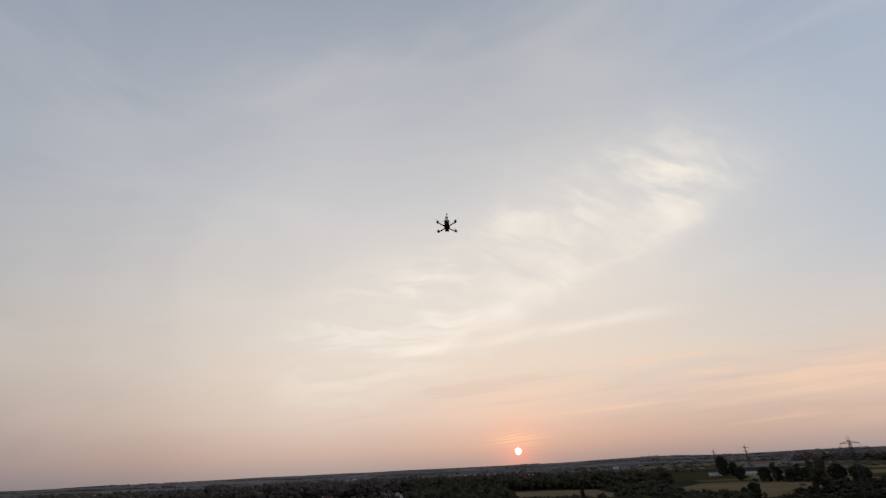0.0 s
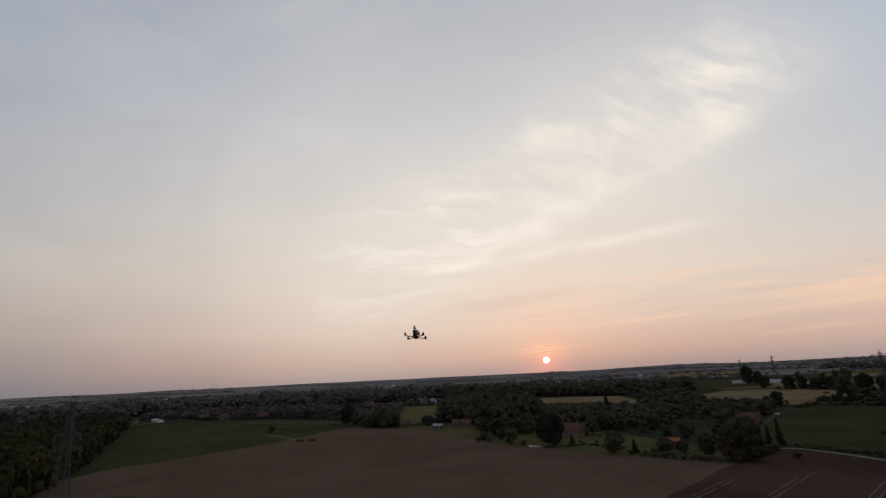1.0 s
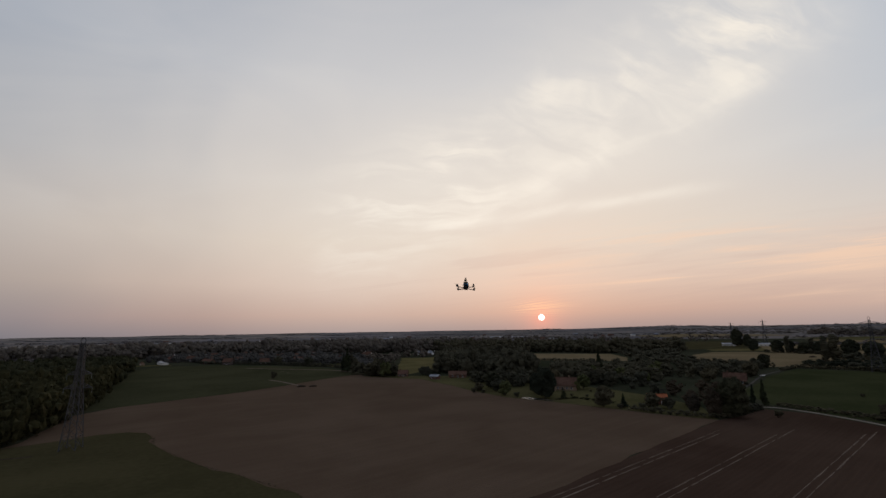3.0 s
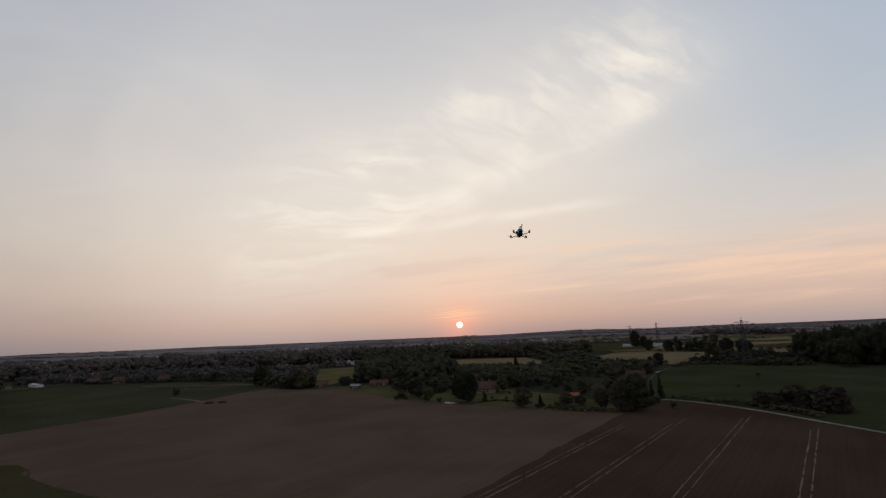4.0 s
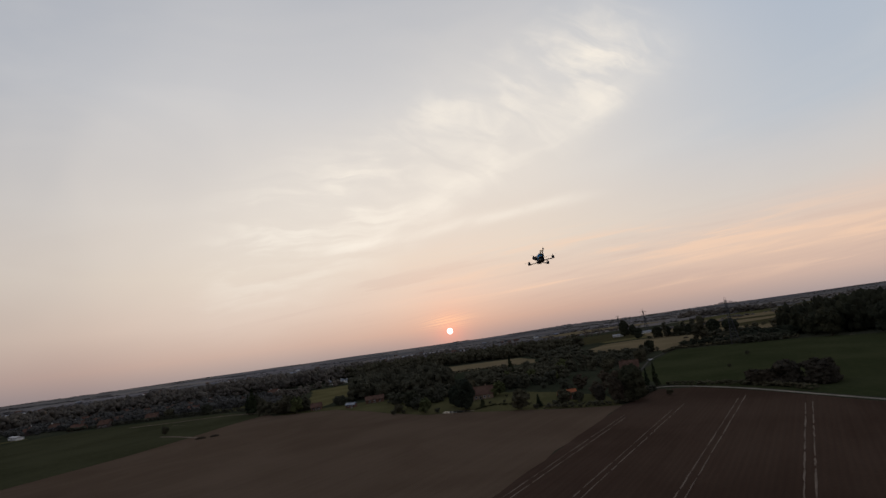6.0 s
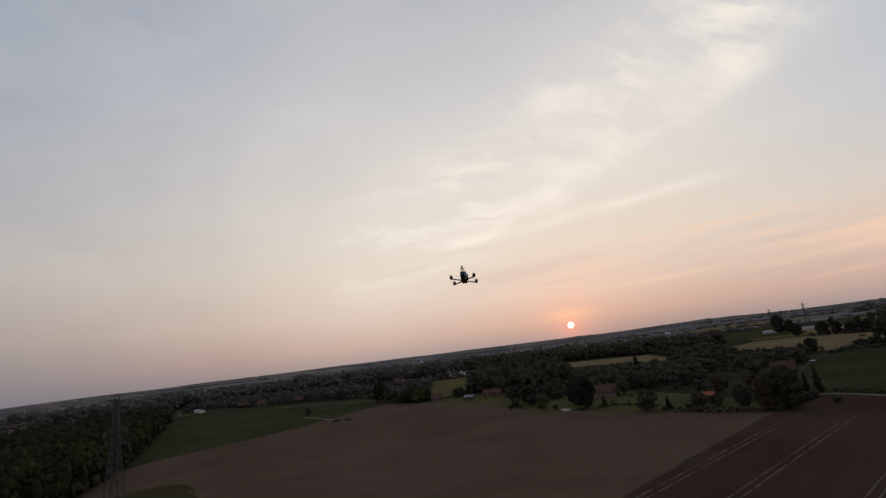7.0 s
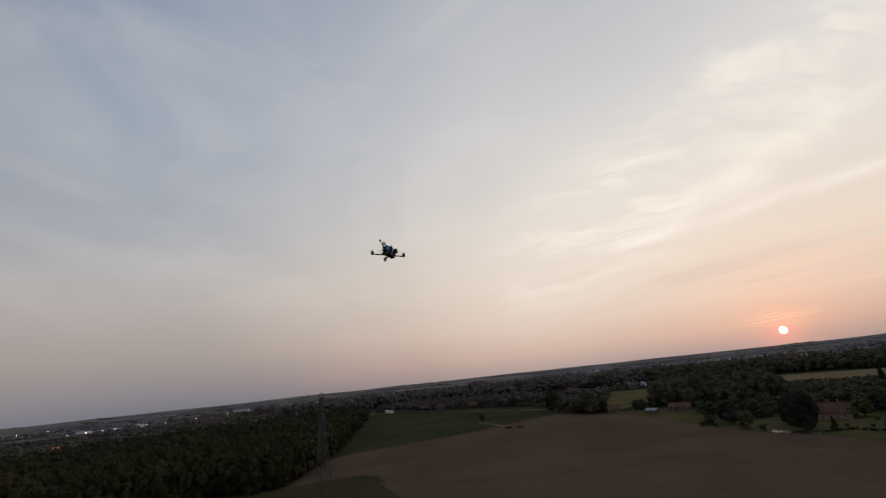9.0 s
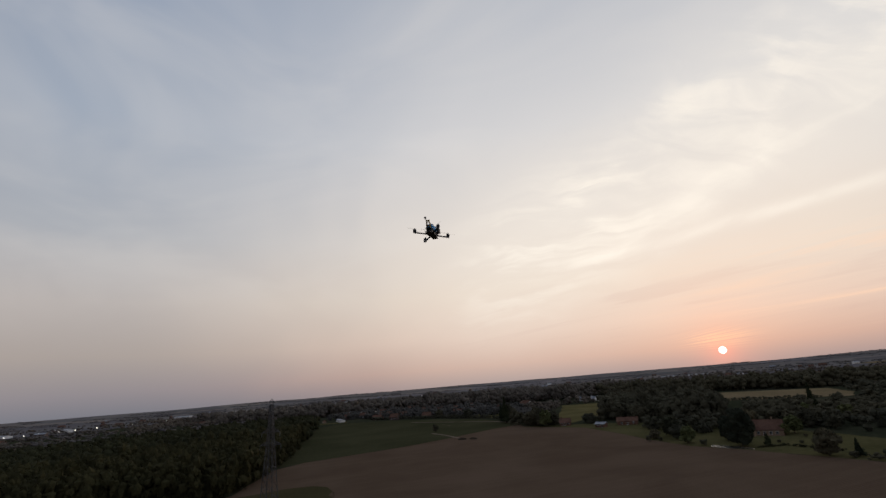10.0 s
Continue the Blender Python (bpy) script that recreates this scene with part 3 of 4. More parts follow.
# ---- trees ----
def ico(level):
    bm = bmesh.new()
    bmesh.ops.create_icosphere(bm, subdivisions=level, radius=1.0)
    bm.verts.index_update()
    vs = np.array([w.co[:] for w in bm.verts])
    fs = np.array([[w.index for w in f.verts] for f in bm.faces])
    bm.free()
    return vs, fs


ICO1, ICO2 = ico(1), ico(2)


def crown(rng, width, height, lobes, tufts, leaf, shape="round", level=1, puff=1.0):
    """Lumps of foliage with loose sprays of leaves standing off them: corners and triangles, from z = 0 up."""
    vs, fs, n = [], [], 0
    bv, bf = ICO1 if level == 1 else ICO2
    cs = []
    for i in range(lobes):
        if shape == "cone":
            q = (i + 0.5) / lobes
            a = rng.uniform(0, 6.28)
            rad = width / 2 * (1 - q) * 0.55
            c = np.array([rad * math.cos(a), rad * math.sin(a), height * q])
            s = np.array([width * 0.30 * (1.12 - q), width * 0.30 * (1.12 - q), height / lobes * 1.3])
        elif shape == "column":
            q = (i + 0.5) / lobes
            a = rng.uniform(0, 6.28)
            rad = width * 0.16
            c = np.array([rad * math.cos(a), rad * math.sin(a), height * q])
            k = 0.5 + 1.9 * q * (1.15 - q)
            s = np.array([width * 0.34 * k, width * 0.34 * k, height / lobes * 1.4])
        else:
            d = rng.normal(size=3)
            d /= np.linalg.norm(d)
            d *= rng.uniform(0.25, 1.0) ** 0.5
            k = 0.72
            low = i % 4 == 3 or (shape == "bush" and i % 3 == 1)
            c = np.array([d[0] * width / 2 * k, d[1] * width / 2 * k, height * ((0.14 if shape == "bush" else 0.22) + 0.1 * d[2] if low else 0.53 + d[2] * 0.33)])
            s = puff * rng.uniform(0.20, 0.36) * (0.82 if level == 2 else 1.0) * np.array([width / 2, width / 2, height / 2 * 0.85])
        v = bv * (1 + rng.normal(0, 0.26, (len(bv), 1))) * s + c
        v[:, 2] = np.maximum(v[:, 2], 0.02)
        vs.append(v)
        fs.append(bf + n)
        n += len(v)
        cs.append((c, s))
    for _ in range(tufts):
        c, s = cs[rng.integers(len(cs))]
        d = rng.normal(size=3)
        d /= np.linalg.norm(d)
        p = c + d * s * rng.uniform(0.8, 1.45)
        t = rng.normal(size=(3, 3))
        t -= t.mean(axis=0)
        v = p + t * leaf * rng.uniform(0.35, 0.7)
        v[:, 2] = np.maximum(v[:, 2], 0.02)
        vs.append(v)
        fs.append(np.array([[n, n + 1, n + 2]]))
        n += 3
    return np.concatenate(vs), np.concatenate(fs)


RNG = np.random.default_rng(7)


def tree(width, height, bole, mat, label, shape="round", lobes=44, tufts=2200, leaf=0.46, category="tree", name="tree"):
    root = tagged(new(name), label, category)
    v, f = crown(RNG, width, height - bole, lobes, tufts, leaf, shape, 2)
    v[:, 2] += bole
    c = new("crown", mesh_of("crown", v, f, mat))
    c.parent = root
    bm = bmesh.new()
    top = bole + (height - bole) * 0.45
    lean = RNG.uniform(-0.2, 0.2, 2)
    rw = 0.018 * height + 0.06
    rod(bm, (0, 0, -0.1), (lean[0], lean[1], bole + 0.3), rw * 1.25, rw * 0.9, 8)
    rod(bm, (lean[0], lean[1], bole + 0.2), (lean[0] * 1.6, lean[1] * 1.6, top), rw * 0.9, rw * 0.35, 6)
    if shape == "round":
        for i in range(5):
            a = i * 1.3 + RNG.uniform(0, 1)
            e = width * 0.3
            rod(bm, (lean[0], lean[1], bole + 0.2 + i * 0.12), (e * math.cos(a), e * math.sin(a), bole + (height - bole) * RNG.uniform(0.3, 0.6)), rw * 0.5, rw * 0.15, 5)
    part("trunk", bm, M_BARK, root, "rough brown bark")
    return root


def forest(name, sites, mat, label, tris="near"):
    """Woodland too dense to count: one mesh of many crowns."""
    kinds = []
    for i in range(8):
        lobes, tufts, leaf = {"fine": (26, 330, 0.072), "near": (16, 230, 0.066), "mid": (6, 52, 0.08), "far": (2, 14, 0.11)}[tris]
        kinds.append(crown(RNG, 1.0, 1.0, lobes, tufts, leaf, puff={"fine": 0.88, "near": 1.05}.get(tris, 1.3)))
    vs, fs, n = [], [], 0
    for x, y, z, w, hh in sites:
        v, f = kinds[RNG.integers(8)]
        a = RNG.uniform(0, 6.28)
        c, s = math.cos(a), math.sin(a)
        q = np.empty_like(v)
        q[:, 0] = (v[:, 0] * c - v[:, 1] * s) * w + x
        q[:, 1] = (v[:, 0] * s + v[:, 1] * c) * w + y
        q[:, 2] = v[:, 2] * hh + z
        vs.append(q)
        fs.append(f + n)
        n += len(v)
    ob = new(name, mesh_of(name, np.concatenate(vs), np.concatenate(fs), mat, tris in ("mid", "far")))
    return tagged(ob, label, "woodland", kind="stuff")


def inside(x, y, pts):
    c = False
    for (x0, y0), (x1, y1) in zip(pts, pts[1:] + pts[:1]):
        if (y0 > y) != (y1 > y) and x < (x1 - x0) * (y - y0) / (y1 - y0) + x0:
            c = not c
    return c


def scatter(pts, gap, width, height, seed, keep=1.0):
    r = random.Random(seed)
    xs, ys = [p[0] for p in pts], [p[1] for p in pts]
    res = []
    y = min(ys)
    while y < max(ys):
        x = min(xs)
        while x < max(xs):
            px, py = x + r.uniform(-0.4, 0.4) * gap, y + r.uniform(-0.4, 0.4) * gap
            if r.random() < keep and inside(px, py, pts):
                k = r.uniform(0.62, 1.32)
                res.append((px, py, land_height(px, py) - 0.3, width * k * r.uniform(0.9, 1.15), height * k * r.uniform(0.85, 1.1)))
            x += gap
        y += gap * 0.87
    return res


LEFT_WOOD = [(-446, 428), (-402, 376), (-358, 328), (-304, 268), (-250, 212), (-218, 172), (-192, 138), (-182, 124), (-192, 108), (-212, 92), (-236, 50), (-230, -16), (-430, -70), (-560, -60), (-560, 60), (-520, 140), (-530, 230), (-540, 310), (-500, 400)]
left_sites = [(x, y, z, 11.5 + 0.3 * (w - 8.6), 17.0 + 0.45 * (hh - 17)) for x, y, z, w, hh in scatter(LEFT_WOOD, 6.8, 8.6, 18, 21)]
forest("woodland", [q for q in left_sites if q[0] > -330], M_LEAF2, "dense olive green wood of young poplars beside the field", "fine")
forest("woodland", [q for q in left_sites if -520 < q[0] <= -330], M_LEAF2, "deep olive green wood beside the crop field", "mid")
forest("woodland", scatter([(-94, 391), (-62, 415), (-23, 355), (-9, 368), (-7, 444), (-22, 522), (-60, 560), (-116, 543), (-101, 444)], 7.5, 13, 17, 22), M_LEAF,
       "tall dense dark broadleaf wood behind the farm")
forest("woodland", scatter([(-148, 785), (44, 731), (95, 702), (210, 754), (224, 853), (66, 889), (-151, 949), (-321, 906)], 9, 14, 18, 23), M_LEAF, "long dark wood behind the stubble field", "mid")
forest("woodland", scatter([(318, 410), (334, 372), (346, 306), (420, 290), (520, 420), (460, 520), (340, 480)], 8, 14, 26, 24), M_LEAF4, "dark broadleaf wood beyond the green field")
forest("woodland", scatter([(208, 180), (250, 215), (300, 200), (280, 130), (206, 146)], 8, 14, 24, 25), M_LEAF4, "olive broadleaf copse beside the green field")
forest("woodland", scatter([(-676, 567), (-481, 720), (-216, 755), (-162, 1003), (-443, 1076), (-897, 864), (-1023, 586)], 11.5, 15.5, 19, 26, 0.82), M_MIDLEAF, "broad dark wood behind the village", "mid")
forest("woodland", scatter([(3, 336), (13, 330), (51, 329), (109, 365), (117, 430), (73, 450), (23, 453), (11, 432)], 9, 9.5, 9.5, 27, 0.62), M_LEAF, "mixed dark trees behind the farmhouse")
forest("woodland", scatter([(62, 235), (86, 216), (98, 242), (108, 317), (76, 320), (67, 273)], 8, 7.5, 6.5, 28, 0.42), M_LEAF3, "russet and dark garden trees by the farm lane")
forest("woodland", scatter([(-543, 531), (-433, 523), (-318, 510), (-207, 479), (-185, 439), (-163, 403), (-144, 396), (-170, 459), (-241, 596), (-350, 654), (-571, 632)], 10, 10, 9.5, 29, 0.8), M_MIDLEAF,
       "scattered garden trees around the village houses")
forest("woodland", scatter([(349, 518), (502, 582), (700, 741), (678, 801), (468, 671), (294, 559)], 11, 11, 9, 30, 0.16), M_LEAF, "scattered dark field trees and hedges")
forest("woodland", scatter([(266, 440), (300, 474), (345, 470), (322, 422), (302, 404)], 8.5, 10, 9, 65, 0.8), M_LEAF4, "dark trees and scrub behind the hedge of the green field")
# far country: belts and blocks of wood between the fields
far_sites, far_belts = [], []
r = random.Random(31)
for _ in range(290):
    a = radians(r.uniform(-92, 62))
    d = 900 * (4700 / 900) ** r.random()
    cx, cy = d * math.sin(a), d * math.cos(a)
    if cy < 980 and -40 < math.degrees(a) < 34 and d < 1050:
        continue
    if math.degrees(a) > 13 and r.random() < 0.5:
        continue
    ln_, wd = r.uniform(60, 330) * (0.6 + d / 3500), r.uniform(14, 70)
    t = r.gauss(0, 0.35)
    for _ in range(int(min(46, 5 + ln_ * wd / 420))):
        p, q = r.uniform(-0.5, 0.5) * ln_, r.uniform(-0.5, 0.5) * wd
        x, y = cx + p * math.cos(t) - q * math.sin(t), cy + p * math.sin(t) + q * math.cos(t)
        if math.hypot(x, y) < 4780:
            k = r.uniform(0.7, 1.2)
            far_sites.append((x, y, land_height(x, y) - 0.5, 17 * k * (1 + d / 4000), 7.0 * k))
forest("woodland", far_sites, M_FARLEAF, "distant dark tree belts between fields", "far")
for _ in range(130):
    a = r.uniform(13, 60)
    d = 2100 * (4600 / 2100) ** r.random()
    cx, cy = d * math.sin(radians(a)), d * math.cos(radians(a))
    t, ln_ = radians(-a) + r.gauss(0, 0.25), r.uniform(120, 520)
    for i in range(int(5 + ln_ / 24)):
        p, q = r.uniform(-0.5, 0.5) * ln_, r.uniform(-9, 9)
        x, y = cx + p * math.cos(t) - q * math.sin(t), cy + p * math.sin(t) + q * math.cos(t)
        if math.hypot(x, y) < 4780:
            k = r.uniform(0.7, 1.2)
            far_belts.append((x, y, land_height(x, y) - 0.5, 26 * k, 8.5 * k))
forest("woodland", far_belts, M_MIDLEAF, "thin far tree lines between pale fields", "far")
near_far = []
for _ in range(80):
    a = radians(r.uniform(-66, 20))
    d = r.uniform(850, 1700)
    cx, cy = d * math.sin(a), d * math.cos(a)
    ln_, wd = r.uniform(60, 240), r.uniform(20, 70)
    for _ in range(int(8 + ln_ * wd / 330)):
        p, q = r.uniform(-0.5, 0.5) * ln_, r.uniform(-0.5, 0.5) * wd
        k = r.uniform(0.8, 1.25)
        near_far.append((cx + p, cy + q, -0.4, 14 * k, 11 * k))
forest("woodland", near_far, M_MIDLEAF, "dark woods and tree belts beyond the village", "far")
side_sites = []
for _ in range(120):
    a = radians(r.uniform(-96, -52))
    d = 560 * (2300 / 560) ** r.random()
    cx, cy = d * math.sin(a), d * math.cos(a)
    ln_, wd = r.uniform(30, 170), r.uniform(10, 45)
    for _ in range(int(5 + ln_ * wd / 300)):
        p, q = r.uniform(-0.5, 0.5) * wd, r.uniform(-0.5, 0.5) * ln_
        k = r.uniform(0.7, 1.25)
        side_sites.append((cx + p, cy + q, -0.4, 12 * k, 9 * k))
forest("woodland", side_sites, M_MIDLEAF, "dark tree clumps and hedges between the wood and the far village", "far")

# hedges
def hedge(pts, width, height, mat, label, seed, fine="mid"):
    r = random.Random(seed)
    sites = []
    for (x0, y0), (x1, y1) in zip(pts, pts[1:]):
        k = max(1, int(math.hypot(x1 - x0, y1 - y0) / (width * 0.5)))
        for i in range(k):
            q = i / k
            s = r.uniform(0.7, 1.25)
            sites.append((x0 + (x1 - x0) * q + r.uniform(-0.5, 0.5), y0 + (y1 - y0) * q + r.uniform(-0.5, 0.5), -0.1, width * s, height * s))
    ob = forest("hedge", sites, mat, label, fine)
    tagged(ob, category="hedge")


forest("woodland", scatter([(-44, 319), (-25, 302), (-8, 311), (-3, 324), (-11, 341), (-38, 355), (-56, 354)], 7, 8, 8.5, 61, 0.6), M_LEAF, "loose garden trees and shrubs behind the lawn")
forest("woodland", scatter([(25, 326), (44, 306), (62, 267), (73, 285), (64, 322), (34, 341)], 8, 8.5, 8.5, 62, 0.45), M_LEAF, "dark garden trees between the houses")
forest("woodland", scatter([(118, 372), (146, 372), (171, 413), (188, 442), (178, 495), (123, 481), (113, 419)], 9, 8.5, 8.5, 63, 0.62), M_LEAF, "dark hedgerow trees beside the lane")
forest("woodland", scatter([(-173, 399), (-152, 375), (-126, 368), (-128, 384), (-140, 401), (-164, 421)], 7, 9, 11, 64, 0.62), M_LEAF, "dark trees at the tilled field's far corner")
hedge([(40, 227), (54, 218), (70, 210), (80, 214)], 3.2, 2.6, M_LEAF, "clipped dark hedge at the garden edge", 41)
hedge([(84, 219), (99, 236)], 3.0, 3.0, M_LEAF, "dark hedge by the farm drive", 42)
hedge([(110, 246), (127, 222), (136, 200), (139, 181)], 4.0, 2.4, M_LEAF, "low overgrown hedge along the concrete road", 43)
forest("woodland", scatter([(222, 462), (262, 436), (298, 402), (318, 420), (290, 474), (240, 500)], 8, 8.5, 6.5, 66, 0.7), M_LEAF4, "low dark trees and scrub behind the green field")
hedge([(196, 432), (217, 456), (260, 429), (298, 395)], 5.0, 4.0, M_LEAF, "tall dark hedge behind the green field", 44)
forest("woodland", scatter([(82, 478), (128, 470), (158, 520), (170, 640), (190, 715), (150, 720), (104, 690), (108, 560)], 9.5, 11, 8.5, 69, 0.6), M_LEAF, "dark trees between the stubble fields", "mid")
forest("woodland", scatter([(300, 705), (312, 690), (332, 652), (366, 640), (362, 680), (330, 706)], 8, 9, 6.5, 71, 0.85), M_LEAF, "low scrub and small trees behind the stubble field", "mid")
forest("woodland", scatter([(306, 566), (322, 530), (350, 520), (356, 566), (326, 590)], 8, 10, 7.5, 72, 0.85), M_LEAF, "dark scrub around the field trees", "mid")
hedge([(152, 512), (186, 478), (204, 458)], 6.0, 6.0, M_LEAF, "tall dark hedge before the stubble field", 45)
forest("woodland", scatter([(246, 452), (258, 414), (290, 398), (304, 424), (288, 452), (270, 470)], 8, 10, 6.5, 66, 0.85), M_LEAF, "low brown scrub beside the green field")
forest("woodland", scatter([(-228, 520), (-176, 500), (-174, 540), (-200, 620), (-152, 648), (-165, 676), (-240, 640)], 10, 10, 9, 70, 0.72), M_MIDLEAF, "loose garden trees beside the meadow", "mid")
forest("woodland", scatter([(900, 1600), (950, 1430), (1040, 1440), (1020, 1700), (930, 1740)], 16, 22, 18, 67, 0.9), M_MIDLEAF, "far dark wood on rising ground", "mid")
forest("woodland", scatter([(900, 1810), (1180, 2250), (1260, 2330), (960, 1830)], 18, 26, 18, 68, 0.8), M_MIDLEAF, "far long dark wood among pale fields", "mid")
hedge([(-29, 574), (22, 557), (72, 544)], 4.5, 3.2, M_LEAF, "low dark hedge before the stubble field", 46)
hedge([(-153, 393), (-173, 418), (-223, 462), (-319, 495), (-434, 510)], 5.0, 4.0, M_LEAF, "dark hedge behind the green crop field", 47)
hedge([(-168, 384), (-143, 379), (-124, 379)], 4.0, 2.2, M_LEAF, "low scrub at the tilled field's end", 48)
hedge([(-146, 146), (-136, 136), (-125, 129), (-102, 117), (-78, 108), (-60, 100), (-36, 82), (-28, 54)], 0.9, 0.22, M_LEAF2, "rough tussocks along the grass edge", 50, "mid")
hedge([(7, 255), (18, 261), (36, 245)], 2.6, 1.4, M_LEAF2, "low uneven garden hedge by the field", 49)

T_ROUND = tree(10, 10, 0.5, M_LEAF, "round dark broadleaf tree in the garden")
T_BIG = tree(16, 21, 0.9, M_LEAF4, "tall full dark broadleaf tree beside the pond", lobes=130, tufts=5200, leaf=0.55)
T_DEEP = tree(16, 21, 0.6, M_LEAF4, "tall full deep green broadleaf tree at the field edge", lobes=130, tufts=5200, leaf=0.55)
T_LIGHT = tree(9, 9.5, 0.5, M_LEAF5, "round light green tree beside the farmhouse")
T_RUST = tree(14, 22, 1.0, M_LEAF3, "tall russet tree by the farm lane", lobes=120, tufts=5000, leaf=0.5)
T_POPLAR = tree(4.0, 12, 0.5, M_NEEDLE, "slender dark pointed conifer by the road", "cone", 22, 1800, 0.32)
T_CONE = tree(4.2, 7.5, 0.5, M_NEEDLE, "small dark conifer in the garden", "cone", 12, 700, 0.45)
T_TALL = tree(9, 27, 2.0, M_LEAF, "tall narrow dark poplar beyond the field", "column", 18, 1300, 0.9)
B_BUSH = tree(5, 4.2, 0.2, M_LEAF, "round dark bush on the grass", lobes=24, tufts=650, leaf=0.42, category="bush", name="bush")
B_RUST = tree(11, 7.5, 0.05, M_LEAF3, "broad russet thicket in the green field", "bush", lobes=90, tufts=3600, leaf=0.36, category="bush", name="bush")


def plant(kind, spots):
    for i, (x, y, s, q) in enumerate(spots):
        m = pose(x, y, 0, 0, 0, (x * 37 + y * 91) % 360) @ Matrix.Diagonal((s, s, s * q, 1))
        if i == 0:
            kind.matrix_basis = m
        else:
            c = copy_thing(kind, m)
            c.matrix_basis = m


plant(T_BIG, [(1, 260, 0.88, 1.0), (-3, 278, 0.7, 0.9), (-32, 299, 0.72, 0.8), (195, 461, 0.7, 0.9), ])
plant(T_DEEP, [(314, 398, 1.0, 1.0), (308, 374, 1.15, 1.0), (326, 342, 1.2, 0.95), (334, 306, 1.1, 1.0), (339, 901, 1.35, 1.15), (352, 893, 1.0, 1.1), (303, 750, 1.0, 0.9), (313, 702, 1.1, 0.78), (323, 690, 0.8, 1.05), (330, 670, 1.05, 0.75), (343, 662, 1.1, 0.7), (327, 574, 1.15, 0.9), (337, 556, 1.2, 0.8), (329, 540, 1.2, 0.8), (79, 213, 0.82, 1.02), (76, 221, 0.6, 0.9), (197, 178, 1.1, 1.05), (194, 158, 1.05, 1.05), (214, 190, 1.1, 1.0)])
plant(T_ROUND, [(29, 235, 1.15, 1.0), (-40, 287, 0.75, 0.8), (-28, 285, 1.0, 0.9), (51, 234, 0.9, 0.9), (58, 232, 0.7, 0.9), (-126, 375, 1.15, 1.1), (-134, 369, 1.3, 1.2), (-141, 374, 1.4, 1.2), (-153, 388, 1.1, 1.1), (-97, 378, 1.0, 0.9), (-103, 387, 0.9, 0.9),
                (-191, 432, 1.6, 1.1), (-180, 419, 1.2, 1.0), (124, 375, 1.1, 1.0), (152, 380, 1.2, 1.0), (161, 402, 1.1, 1.0), (111, 343, 1.2, 0.9), (34, 325, 1.1, 1.0), (44, 316, 1.0, 1.1), (-5, 298, 1.0, 1.1), (5, 319, 1.2, 1.1), (-60, 373, 1.2, 1.2), (-261, 477, 1.2, 1.0), (-318, 506, 1.1, 1.0)])
plant(T_LIGHT, [(-22, 270, 1.0, 1.0), (25, 301, 1.0, 1.1), (20, 295, 0.65, 1.1), (68, 332, 1.0, 1.0), (56, 356, 1.1, 1.0), (83, 374, 1.2, 1.0), (94, 409, 1.2, 1.0), (-130, 365, 1.2, 1.3), (40, 369, 1.2, 1.0)])
plant(T_RUST, [(71.5, 214, 0.55, 1.0), (66, 222, 0.42, 0.9)])
plant(T_POPLAR, [(99, 245, 0.85, 0.95), (104, 246, 0.95, 1.05)])
plant(T_CONE, [(11, 259, 0.8, 0.9), (38, 233, 0.9, 0.9), (-183, 407, 1.9, 1.5), (-190, 414, 1.5, 1.4), (46, 396, 1.8, 1.4)])
plant(T_TALL, [(271, 498, 1.0, 1.0), (265, 501, 0.8, 0.9), (317, 684, 0.7, 1.15), (354, 674, 0.85, 0.95), (345, 684, 0.7, 1.0)])
plant(B_BUSH, [(-222, 345, 1.3, 1.3), (-42, 278, 0.85, 1.0), (-36, 279, 0.7, 0.8), (-15, 263, 0.9, 0.8), (-22, 269, 0.4, 0.8), (36, 230, 0.8, 0.8), (45, 228, 0.9, 0.9), (208, 329, 0.8, 0.9), (164, 279, 0.6, 0.8), (16, 269, 0.5, 0.8), (24, 267, 0.5, 0.7), (28, 287, 0.5, 0.8), (121, 325, 0.9, 0.7), (128, 328, 0.8, 0.7), (96, 215, 0.9, 0.9)])
plant(B_RUST, [(143, 201, 1.3, 1.2), (135, 211, 1.0, 1.0), (151, 193, 1.3, 1.2), (139, 206, 1.0, 1.0), (156, 198, 1.2, 1.1)])


# ---- houses ----
def gable(bm, w, d, wall, ridge, x=0.0, y=0.0):
    """Walls of a house with gables at both ends of its length (x)."""
    v = [bm.verts.new((x + sx * w / 2, y + sy * d / 2, z)) for z in (-0.1, wall) for sx, sy in ((-1, -1), (1, -1), (1, 1), (-1, 1))]
    t = [bm.verts.new((x + sx * w / 2, y, wall + ridge)) for sx in (-1, 1)]
    for f in ((0, 1, 5, 4), (2, 3, 7, 6)):
        bm.faces.new([v[i] for i in f])
    bm.faces.new((v[1], v[2], v[6], t[1], v[5]))
    bm.faces.new((v[3], v[0], v[4], t[0], v[7]))
    bm.faces.new((v[4], v[5], t[1], t[0]))
    bm.faces.new((v[6], v[7], t[0], t[1]))
    bmesh.ops.recalc_face_normals(bm, faces=bm.faces)


def roof_slabs(bm, w, d, wall, ridge, x=0.0, y=0.0, over=0.5, thick=0.22):
    slope = math.atan2(ridge, d / 2)
    run = math.hypot(ridge, d / 2) + over
    for s in (-1, 1):
        m = Matrix.Translation((x, y, wall + ridge + 0.12)) @ Matrix.Rotation(-s * slope, 4, "X") @ Matrix.Translation((0, s * run / 2, 0))
        box(bm, (0, 0, 0), (w + 2 * over, run, thick), m)
    box(bm, (x, y, wall + ridge + 0.24), (w + 2 * over, 0.35, 0.16))


